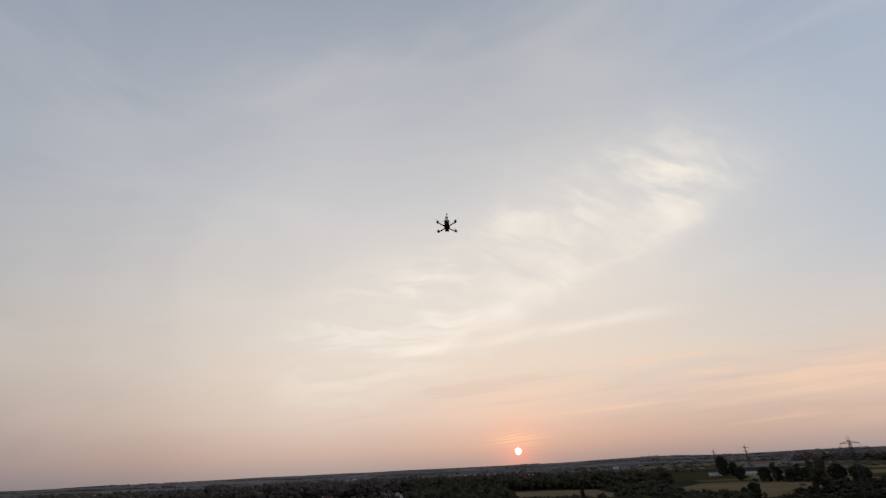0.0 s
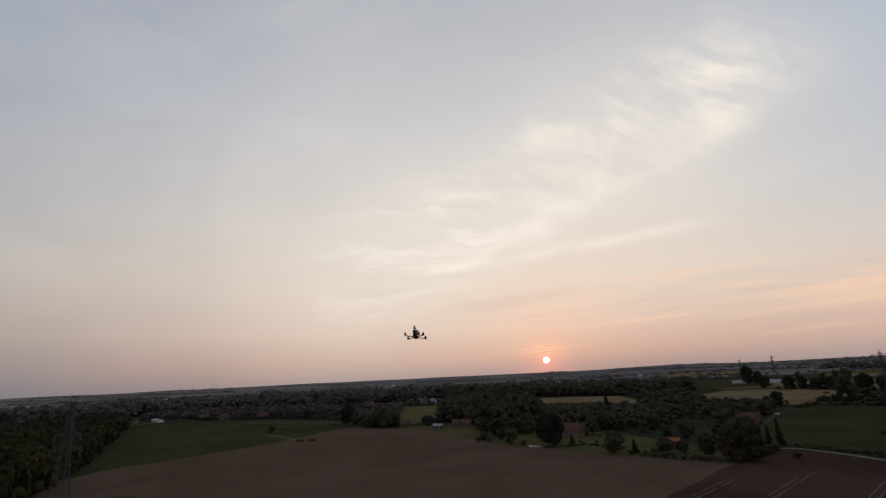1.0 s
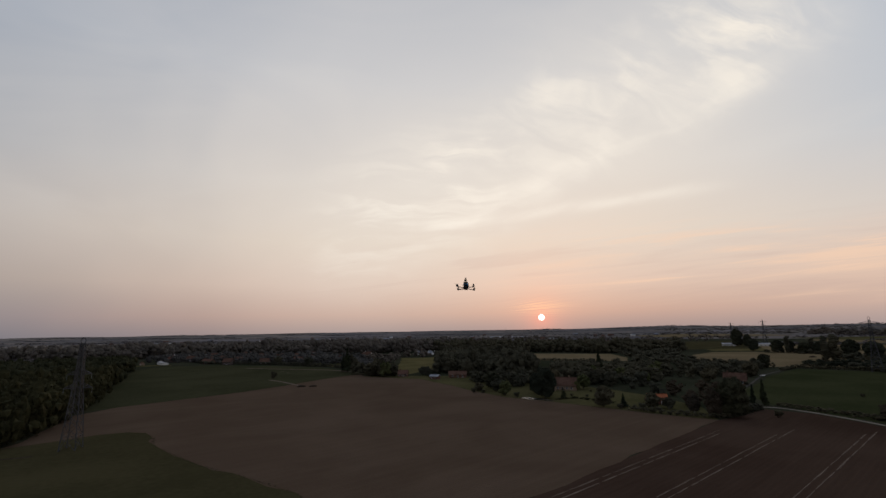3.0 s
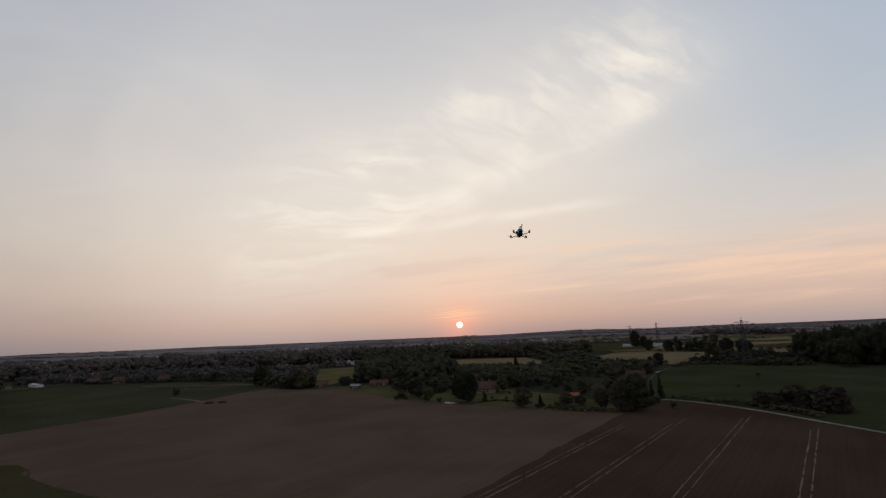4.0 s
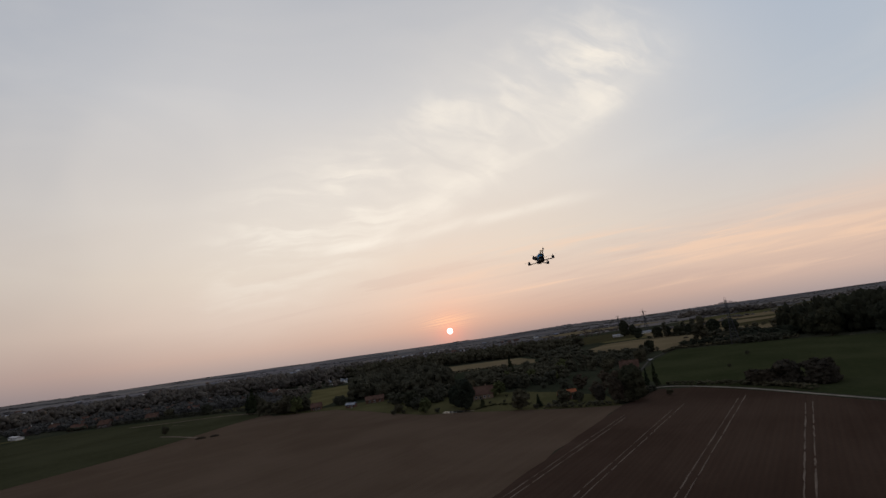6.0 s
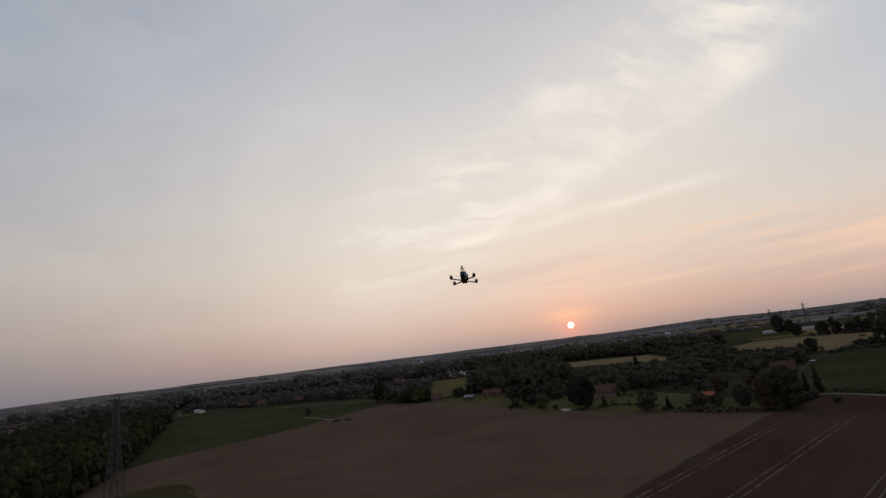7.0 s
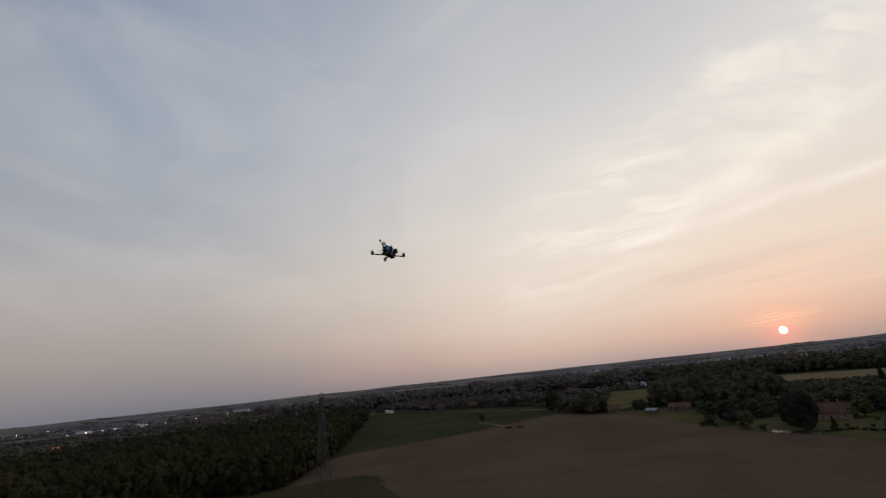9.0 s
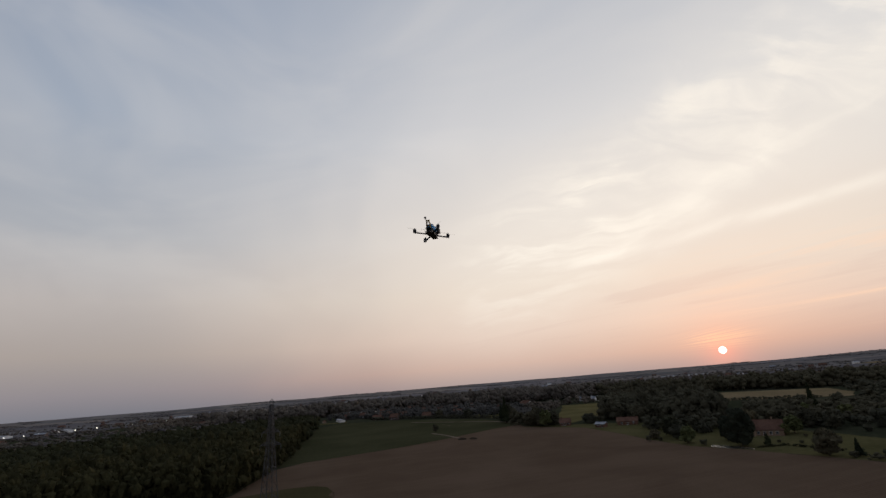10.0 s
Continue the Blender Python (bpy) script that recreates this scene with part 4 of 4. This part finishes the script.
def house(x, y, turn, w, d, wall, ridge, m_wall, m_roof, label, chimneys=1, windows=4, wing=None, name="house", category="house", z=0.0):
    root = tagged(new(name), label, category)
    root.matrix_basis = pose(x, y, z, 0, 0, turn)
    bm = bmesh.new()
    gable(bm, w, d, wall, ridge)
    part("wall", bm, m_wall, root)
    bm = bmesh.new()
    roof_slabs(bm, w, d, wall, ridge)
    part("roof", bm, m_roof, root)
    if wing:
        ww, wd, wx, wy, wh, wr = wing
        bm = bmesh.new()
        gable(bm, wd, ww, wh, wr)
        bmesh.ops.transform(bm, matrix=pose(wx, wy, 0.02, 0, 0, 90), verts=bm.verts)
        part("wing_wall", bm, m_wall, root)
        bm = bmesh.new()
        roof_slabs(bm, wd, ww, wh, wr)
        bmesh.ops.transform(bm, matrix=pose(wx, wy, 0.03, 0, 0, 90), verts=bm.verts)
        part("wing_roof", bm, m_roof, root)
    for i in range(chimneys):
        bm = bmesh.new()
        cx = (-0.32 + 0.6 * i) * w
        box(bm, (cx, 0.3, wall + ridge + 0.3), (0.7, 0.7, 1.8))
        box(bm, (cx, 0.3, wall + ridge + 1.25), (0.85, 0.85, 0.14))
        part("chimney", bm, m_wall, root)
    for i in range(windows):
        wx = (i + 0.5) / windows * w * 0.86 - 0.43 * w
        tall = 1.3 if i != windows // 2 else 2.0
        zc = 1.45 if i != windows // 2 else 1.05
        bm = bmesh.new()
        for sx in (-1, 1):
            box(bm, (wx + sx * 0.62, -d / 2 - 0.03, zc), (0.10, 0.10, tall + 0.1))
        for sz in (-1, 1):
            box(bm, (wx, -d / 2 - 0.03, zc + sz * tall / 2), (1.34, 0.10, 0.10))
        win = part("window" if i != windows // 2 else "door", bm, M_FRAME, root, "white painted frame")
        bm = bmesh.new()
        box(bm, (wx, -d / 2 - 0.02, zc), (1.14, 0.05, tall - 0.1))
        part("pane", bm, M_GLASS if i != windows // 2 else M_DOOR, win)
    return root


house(11, 298, -8, 19, 8.5, 2.9, 4.4, M_PALE, M_TILE2, "low sandy brick farmhouse with brown tiled roof and wing", 2, 6, (8.0, 10, -6.5, -2.5, 2.9, 4.0))
house(56, 246, 6, 9, 5, 2.4, 2.2, M_BRICK, M_BRIGHT, "small brick outbuilding with bright orange tiled roof", 0, 2)
house(125, 336, -24, 12.5, 8, 2.5, 4.4, M_BRICK, M_TILE2, "brick house with large brown tiled roof", 1, 4)
house(-84, 353, -12, 7, 5, 2.3, 1.1, M_BRICK, M_SLATE, "low shed with pale blue-grey sheet roof", 0, 2, name="shed", category="shed")
house(-68, 366, 8, 14, 7, 2.6, 2.4, M_BRICK, M_TILE2, "long low brick barn with red roof", 0, 3, name="barn", category="barn")
house(-116, 371, 10, 8, 6, 2.4, 2.8, M_BRICK, M_TILE, "brick cottage with orange roof behind trees", 1, 3)
house(90, 241, -40, 5, 3.5, 2.2, 0.9, M_RENDER, M_SLATE, "small white garage with pale roof by the drive", 0, 1, name="garage", category="garage")
for (x, y, t) in ((-184, 690, 20), (-172, 700, -30), (-193, 706, 10), (-163, 694, 40), (-177, 712, 60)):
    house(x, y, t, 6.0, 4.6, 2.3, 3.0, M_RENDER, M_SLATE, "white rendered house with grey roof by the wood", 1, 3)
house(-248, 618, 20, 11, 8, 3.5, 4, M_RENDER, M_TILE2, "white rendered village house with brown roof", 1, 3)
for i, (x, y) in enumerate(((392, 918), (340, 938))):
    house(x, y, -20, 25, 12, 3.6, 1.6, M_RENDER, M_SLATE, "long pale farm shed with grey roof", 0, 4, name="farm_shed", category="shed")
house(-482, 503, -35, 30, 7, 2.6, 0.9, M_RENDER, M_SLATE, "long low pale farm shed with grey roof beside the wood", 0, 5, name="farm_shed", category="shed")
house(-503, 492, -35, 6, 4.5, 2.4, 1.8, M_PALE, M_TILE2, "small pale farm building with brown roof", 0, 2)
house(-424, 514, -8, 16, 8, 2.8, 3.2, M_BRICK, M_TILE, "brick bungalow with orange roof at the village edge", 1, 4)
r = random.Random(12)
village = []
while len(village) < 30:
    x, y = r.uniform(-520, -165), r.uniform(495, 665)
    if all(math.hypot(x - a, y - b) > 17 for a, b in village) and not (-225 < x < -100) and not (-295 < x < -215 and y < 535):
        village.append((x, y))
for i, (x, y) in enumerate(village):
    wht = r.random() < 0.28
    house(x, y, r.uniform(-40, 40), r.uniform(9, 13), r.uniform(7, 8.5), r.uniform(2.8, 4.6), r.uniform(3.2, 4.4), M_RENDER if wht else M_DULL, M_TILE if r.random() < 0.2 else M_TILE2,
          "white village house with tiled roof" if wht else "brick village house with tiled roof", 1, 3)
# far houses and the church on the skyline to the side
for i in range(64):
    a, d = radians(r.uniform(-88, 14)), r.uniform(1000, 2600)
    x, y = d * math.sin(a), d * math.cos(a)
    house(x, y, r.uniform(-50, 50), r.uniform(10, 24), r.uniform(8, 12), r.uniform(4, 6), r.uniform(2.5, 4.5), M_RENDER if r.random() < 0.14 else M_DULL, r.choice((M_TILE2, M_SLATE, M_TILE2, M_TILE)),
          "distant house among dark trees", 0, 3, z=land_height(x, y) - 0.1)
for i in range(6):
    a, d = radians(r.uniform(-74, 6)), r.uniform(1300, 2500)
    x, y = d * math.sin(a), d * math.cos(a)
    house(x, y, r.uniform(-20, 20), r.uniform(40, 85), r.uniform(14, 22), r.uniform(4, 6), r.uniform(1.5, 2.5), M_RENDER, M_SLATE, "distant long pale shed on the plain", 0, 5, name="farm_shed", category="shed", z=land_height(x, y) - 0.1)
church = tagged(new("church"), "distant brick church with a pointed dark spire", "church")
church.matrix_basis = pose(-1790, 225, 0, 0, 0, 20)
bm = bmesh.new()
gable(bm, 34, 16, 12, 10)
part("nave", bm, M_DULL, church)
bm = bmesh.new()
roof_slabs(bm, 34, 16, 12, 10)
part("roof", bm, M_TILE2, church)
bm = bmesh.new()
box(bm, (-20, 0, 13), (9, 9, 26))
part("tower", bm, M_DULL, church)
bm = bmesh.new()
bmesh.ops.create_cone(bm, segments=8, radius1=5.8, radius2=0.1, depth=24, cap_ends=True, matrix=Matrix.Translation((-20, 0, 38)))
part("spire", bm, M_SLATE, church)


# ---- pylons ----
def pylon(x, y, turn, height, arms, label, foot=3.6, bar=1.0):
    root = tagged(new("pylon"), label, "pylon", group="pylons of the power line")
    root.matrix_basis = pose(x, y, 0, 0, 0, turn)

    def half(z):
        q = z / height
        return foot * (1 - q / 0.62) + 1.05 * q / 0.62 if q < 0.62 else 1.05 - 0.5 * (q - 0.62) / 0.38

    levels = [0.0]
    while levels[-1] < height * 0.97:
        levels.append(min(height, levels[-1] + max(1.5, 1.9 * half(levels[-1]))))
    for sx, sy in ((-1, -1), (1, -1), (1, 1), (-1, 1)):
        bm = bmesh.new()
        for a, b in zip(levels, levels[1:]):
            beam(bm, (sx * half(a), sy * half(a), a), (sx * half(b), sy * half(b), b), 0.36 * bar)
        part("leg", bm, M_STEEL, root)
    for k in range(4):
        bm = bmesh.new()
        c = [(-1, -1), (1, -1), (1, 1), (-1, 1)]
        p, q = c[k], c[(k + 1) % 4]
        for a, b in zip(levels, levels[1:]):
            ha, hb = half(a), half(b)
            beam(bm, (p[0] * ha, p[1] * ha, a), (q[0] * hb, q[1] * hb, b), 0.18 * bar)
            beam(bm, (q[0] * ha, q[1] * ha, a), (p[0] * hb, p[1] * hb, b), 0.18 * bar)
            beam(bm, (p[0] * hb, p[1] * hb, b), (q[0] * hb, q[1] * hb, b), 0.16 * bar)
        part("bracing", bm, M_STEEL, root)
    for z, reach in [(height * q, w) for q, w in arms]:
        for s in (-1, 1):
            bm = bmesh.new()
            hw = half(z)
            tip = (s * reach, 0, z + 0.1)
            for yy_ in (-hw, hw):
                beam(bm, (s * hw, yy_, z), tip, 0.34 * bar)
                beam(bm, (s * hw, yy_, z + 1.5), tip, 0.26 * bar)
            for q in (0.33, 0.66):
                xx = s * (hw + (reach - hw) * q)
                beam(bm, (xx, -hw * (1 - q), z + 0.03), (xx, 0, z + 1.4 * (1 - q)), 0.09)
                beam(bm, (xx, hw * (1 - q), z + 0.03), (xx, 0, z + 1.4 * (1 - q)), 0.09)
            arm = part("cross_arm", bm, M_STEEL, root)
            bm = bmesh.new()
            for i in range(8):
                rod(bm, (s * reach, 0, z - 0.12 - i * 0.2), (s * reach, 0, z - 0.24 - i * 0.2), 0.14, 0.14, 8)
            rod(bm, (s * reach, 0, z + 0.1), (s * reach, 0, z - 1.9), 0.03, 0.03, 5)
            part("insulator", bm, M_INSUL, arm, "string of dark glass discs")
    bm = bmesh.new()
    for s in (-1, 1):
        beam(bm, (s * 0.55, 0, height), (s * 0.9, 0, height + 1.0), 0.2)
        beam(bm, (s * 0.9, 0, height + 1.0), (0, 0, height + 2.2), 0.2)
    beam(bm, (-0.55, 0, height), (0.55, 0, height), 0.12)
    part("peak", bm, M_STEEL, root)
    return root


pylon(-160, 126, 25, 36, ((0.57, 4.4), (0.70, 3.8)), "tall grey steel lattice pylon at the wood's edge", 2.5, 0.62)
WIDE_ARMS = ((0.80, 4.6), (0.93, 6.0))
pylon(258, 422, -30, 41, WIDE_ARMS, "tall grey steel lattice pylon in the green field")
pylon(418, 985, -30, 46, WIDE_ARMS, "distant grey steel lattice pylon in farmland")
pylon(520, 1420, -30, 44, WIDE_ARMS, "far grey steel lattice pylon on the plain")


# ---- street lamps of the far village ----
def street_lamp(x, y, z, hgt):
    root = tagged(new("street_lamp"), "lit street lamp in the distant village", "street lamp", group="lit street lamps")
    root.matrix_basis = pose(x, y, z)
    bm = bmesh.new()
    rod(bm, (0, 0, -0.1), (0, 0, hgt), 0.12, 0.07, 8)
    rod(bm, (0, 0, hgt), (1.2, 0, hgt + 0.25), 0.06, 0.05, 6)
    part("pole", bm, M_POLE, root)
    bm = bmesh.new()
    box(bm, (1.6, 0, hgt + 0.25), (1.2, 0.5, 0.2))
    part("housing", bm, M_POLE, root)
    bm = bmesh.new()
    bmesh.ops.create_icosphere(bm, subdivisions=2, radius=1.0, matrix=Matrix.Translation((1.6, 0, hgt - 0.15)) @ Matrix.Diagonal((0.6, 0.6, 0.5, 1)))
    part("bulb", bm, M_LAMP, root, "glowing warm white globe")


for d, a, hh in ((1500, -85.0, 16), (1480, -82.6, 17), (1450, -80.4, 17), (1400, -78.7, 17), (1350, -76.6, 19), (1050, -75.2, 13), (1040, -73.9, 14), (1060, -72.6, 13.5), (1080, -71.6, 14), (1100, -70.2, 14),
                (1090, -69.0, 14), (1150, -67.4, 13), (1200, -64.6, 13), (1250, -61.6, 13)):
    street_lamp(d * math.sin(radians(a)), d * math.cos(radians(a)), 0, hh)


# lit shop front among the lamps
shop = tagged(new("shop"), "low distant shop with an orange lit front", "shop")
shop.matrix_basis = pose(-826, 202, 0, 0, 0, 76)
bm = bmesh.new()
box(bm, (0, 0, 2.4), (18, 12, 5))
part("wall", bm, M_DULL, shop)
bm = bmesh.new()
box(bm, (0, 0, 5.05), (18.8, 12.8, 0.3))
part("roof", bm, M_TILE2, shop)
M_FRONT, fn, fb = material("orange_lit_glass", 0.4)
fb.inputs["Base Color"].default_value = (0.5, 0.2, 0.1, 1)
fb.inputs["Emission Color"].default_value = (1.0, 0.40, 0.20, 1)
fb.inputs["Emission Strength"].default_value = 0.35
for i in range(4):
    bm = bmesh.new()
    box(bm, (-6.4 + 4.25 * i, -6.06, 3.0), (4.0, 0.14, 3.4))
    part("shop_window", bm, M_FRONT, shop, "glowing orange glass")


# ---- small things ----
def heap(x, y, s):
    bm = bmesh.new()
    bmesh.ops.create_icosphere(bm, subdivisions=3, radius=1.0)
    for w in bm.verts:
        w.co *= 1 + 0.18 * noise.noise(w.co * 2.3 + Vector((x, y, 0)))
        w.co = Vector((w.co.x * 3.2 * s, w.co.y * 1.7 * s, max(-0.05, w.co.z * 1.3 * s)))
    tagged(finish("manure_heap", bm, M_HAY, m=pose(x, y, 0.05, 0, 0, x % 90)), "dark low heap of manure at the field edge", "heap")


heap(-169, 297, 1.0)
heap(-161, 299, 0.9)
heap(301, 596, 1.6)


def car(x, y, turn, mat, label):
    root = tagged(new("car"), label, "car")
    root.matrix_basis = pose(x, y, 0.1, 0, 0, turn)
    bm = bmesh.new()
    box(bm, (0, 0, 0.62), (4.2, 1.75, 0.62), None, 0.16)
    part("body", bm, mat, root)
    bm = bmesh.new()
    box(bm, (-0.2, 0, 1.16), (2.3, 1.5, 0.55), None, 0.2)
    part("cabin", bm, M_GLASS, root, "dark glazed cabin")
    for sx in (-1.3, 1.3):
        for sy in (-0.8, 0.8):
            bm = bmesh.new()
            rod(bm, (sx, sy - 0.11, 0.32), (sx, sy + 0.11, 0.32), 0.32, 0.32, 14)
            part("wheel", bm, M_RUBBER, root)


car(161, 384, 35, M_WHITE, "white parked car beside the lane")
car(120, 373, 80, M_WHITE, "white parked van by the brick house")
car(83, 226, 30, M_WHITE, "white parked car on the farm drive")
for i in range(3):
    car(-446 + 9.5 * i, 384 + 5.6 * i, 30 + 40 * (i % 2), M_WHITE, "white parked car beside the farm shed")


# ---- the multirotor ----
def drone(m):
    root = tagged(new("quadcopter"), "black carbon-fibre quadcopter with blue battery hovering in the air", "drone")
    root.matrix_basis = m
    k = 0.15
    bm = bmesh.new()
    box(bm, (0, 0.008, 0), (0.066, 0.22, 0.007), None, 0.002)
    box(bm, (0, 0, 0.007), (0.092, 0.078, 0.010), None, 0.003)
    part("bottom_plate", bm, M_CARBON, root)
    bm = bmesh.new()
    box(bm, (0, 0.012, 0.045), (0.06, 0.235, 0.005), None, 0.0015)
    part("top_plate", bm, M_CARBON, root)
    bm = bmesh.new()
    box(bm, (0, 0, 0.024), (0.070, 0.130, 0.036), None, 0.004)
    part("flight_controller", bm, M_RUBBER, root)
    for sx in (-1, 1):
        for yy_ in (-0.07, 0.0, 0.075):
            bm = bmesh.new()
            rod(bm, (sx * 0.021, yy_, 0.003), (sx * 0.021, yy_, 0.044), 0.0032, 0.0032, 8)
            part("standoff", bm, M_MOTOR, root)
    for sx in (-1, 1):
        for sy in (-1, 1):
            c, tip = Vector((sx * 0.016, sy * 0.02, 0.0)), Vector((sx * k, sy * 0.133, 0.0))
            d = (tip - c).normalized()
            n = Vector((-d.y, d.x, 0))
            bm = bmesh.new()
            lo = []
            for q, wd in ((0.0, 0.013), (0.25, 0.009), (0.85, 0.008), (0.93, 0.015), (1.06, 0.013), (1.10, 0.006)):
                p = c + (tip - c) * q
                lo.append((p + n * wd, p - n * wd))
            top = [(bm.verts.new(a + Vector((0, 0, 0.005))), bm.verts.new(b + Vector((0, 0, 0.005)))) for a, b in lo]
            bot = [(bm.verts.new(a - Vector((0, 0, 0.005))), bm.verts.new(b - Vector((0, 0, 0.005)))) for a, b in lo]
            for i in range(len(lo) - 1):
                bm.faces.new((top[i][0], top[i][1], top[i + 1][1], top[i + 1][0]))
                bm.faces.new((bot[i][0], bot[i + 1][0], bot[i + 1][1], bot[i][1]))
                bm.faces.new((top[i][0], top[i + 1][0], bot[i + 1][0], bot[i][0]))
                bm.faces.new((top[i][1], bot[i][1], bot[i + 1][1], top[i + 1][1]))
            bm.faces.new((top[0][0], bot[0][0], bot[0][1], top[0][1]))
            bm.faces.new((top[-1][0], top[-1][1], bot[-1][1], bot[-1][0]))
            bmesh.ops.recalc_face_normals(bm, faces=bm.faces)
            part("arm", bm, M_CARBON, root)
            bm = bmesh.new()
            rod(bm, tip + Vector((0, 0, 0.004)), tip + Vector((0, 0, 0.012)), 0.018, 0.018, 20)
            rod(bm, tip + Vector((0, 0, 0.014)), tip + Vector((0, 0, 0.034)), 0.021, 0.0195, 20)
            rod(bm, tip + Vector((0, 0, 0.034)), tip + Vector((0, 0, 0.040)), 0.0180, 0.010, 20)
            rod(bm, tip + Vector((0, 0, 0.040)), tip + Vector((0, 0, 0.056)), 0.0095, 0.004, 12)
            motor = part("motor", bm, M_MOTOR, root, "black motor can")
            bm = bmesh.new()
            turn = 45 if sx * sy > 0 else 135
            for b in range(2):
                rows = []
                for q in range(7):
                    f = q / 6
                    rr = 0.008 + 0.085 * f
                    chord = 0.012 * (0.55 + 1.2 * f * (1 - f) * 2) * (1 - 0.55 * f ** 3)
                    pitch = radians(26 - 16 * f)
                    a = radians(turn + 180 * b)
                    o = Vector((math.cos(a), math.sin(a), 0)) * rr
                    t = Vector((-math.sin(a) * math.cos(pitch), math.cos(a) * math.cos(pitch), math.sin(pitch))) * chord / 2
                    o = tip + o + Vector((0, 0, 0.046))
                    rows.append([bm.verts.new(o - t + Vector((0, 0, 0.0006))), bm.verts.new(o + t + Vector((0, 0, 0.0006))), bm.verts.new(o + t - Vector((0, 0, 0.0006))), bm.verts.new(o - t - Vector((0, 0, 0.0006)))])
                for a_, b_ in zip(rows, rows[1:]):
                    for i in range(4):
                        bm.faces.new((a_[i], a_[(i + 1) % 4], b_[(i + 1) % 4], b_[i]))
                bm.faces.new(rows[0])
                bm.faces.new(rows[-1])
            rod(bm, tip + Vector((0, 0, 0.042)), tip + Vector((0, 0, 0.051)), 0.0095, 0.0085, 14)
            bmesh.ops.recalc_face_normals(bm, faces=bm.faces)
            part("propeller", bm, M_PROP, motor, "thin smoke-grey two-blade propeller")
    bm = bmesh.new()
    box(bm, (0, -0.008, 0.079), (0.080, 0.120, 0.058), None, 0.006)
    battery = part("battery", bm, M_BLUE, root, "blue wrapped battery pack")
    bm = bmesh.new()
    for yy_ in (-0.04, 0.02):
        box(bm, (0, yy_, 0.079), (0.084, 0.013, 0.062), None, 0.003)
    part("strap", bm, M_RUBBER, battery, "black webbing strap")
    tilt = pose(0, 0.118, 0.094, 18, 0, 0)
    bm = bmesh.new()
    box(bm, (0, 0, 0), (0.092, 0.050, 0.062), tilt, 0.007)
    action = part("action_camera", bm, M_RUBBER, root, "black box-shaped action camera")
    bm = bmesh.new()
    rod(bm, tilt @ Vector((0.018, 0.024, 0.008)), tilt @ Vector((0.018, 0.035, 0.008)), 0.013, 0.012, 20)
    part("lens", bm, M_LENS, action)
    bm = bmesh.new()
    box(bm, (0, 0.104, 0.054), (0.05, 0.045, 0.016), None, 0.003)
    box(bm, (-0.048, 0.112, 0.074), (0.004, 0.03, 0.03), None, 0.001)
    box(bm, (0.048, 0.112, 0.074), (0.004, 0.03, 0.03), None, 0.001)
    part("camera_mount", bm, M_RUBBER, root)
    bm = bmesh.new()
    box(bm, (0, 0.104, 0.022), (0.024, 0.024, 0.024), None, 0.003)
    rod(bm, (0, 0.114, 0.022), (0, 0.130, 0.024), 0.009, 0.008, 16)
    part("pilot_camera", bm, M_RUBBER, root, "small black flight camera")
    # printed rear mast with video aerial
    bm = bmesh.new()
    for sx in (-1, 1):
        beam(bm, (sx * 0.026, -0.066, 0.046), (sx * 0.017, -0.104, 0.134), 0.009)
        beam(bm, (sx * 0.026, -0.046, 0.046), (sx * 0.019, -0.082, 0.118), 0.007)
    beam(bm, (-0.022, -0.080, 0.082), (0.022, -0.080, 0.082), 0.007)
    beam(bm, (-0.019, -0.093, 0.118), (0.019, -0.093, 0.118), 0.007)
    box(bm, (0, -0.105, 0.136), (0.044, 0.016, 0.014), None, 0.003)
    part("aerial_mount", bm, M_PRINT, root, "yellow printed plastic bracket")
    bm = bmesh.new()
    rod(bm, (0.004, -0.085, 0.05), (0.006, -0.178, 0.134), 0.0042, 0.0036, 8)
    rod(bm, (0.006, -0.174, 0.130), (0.006, -0.187, 0.145), 0.0125, 0.0115, 14)
    part("video_aerial", bm, M_RUBBER, root, "thin black mast with a capped tip")
    bm = bmesh.new()
    for sx in (-1, 1):
        rod(bm, (sx * 0.012, -0.085, 0.02), (sx * 0.075, -0.125, 0.035), 0.0018, 0.0018, 6)
    part("receiver_aerial", bm, M_RUBBER, root)
    return root


drone(pose(0, 0, 39.5, DRONE_PITCH, DRONE_ROLL, DRONE_YAW) @ Matrix.Translation((0, 0, -0.042)))
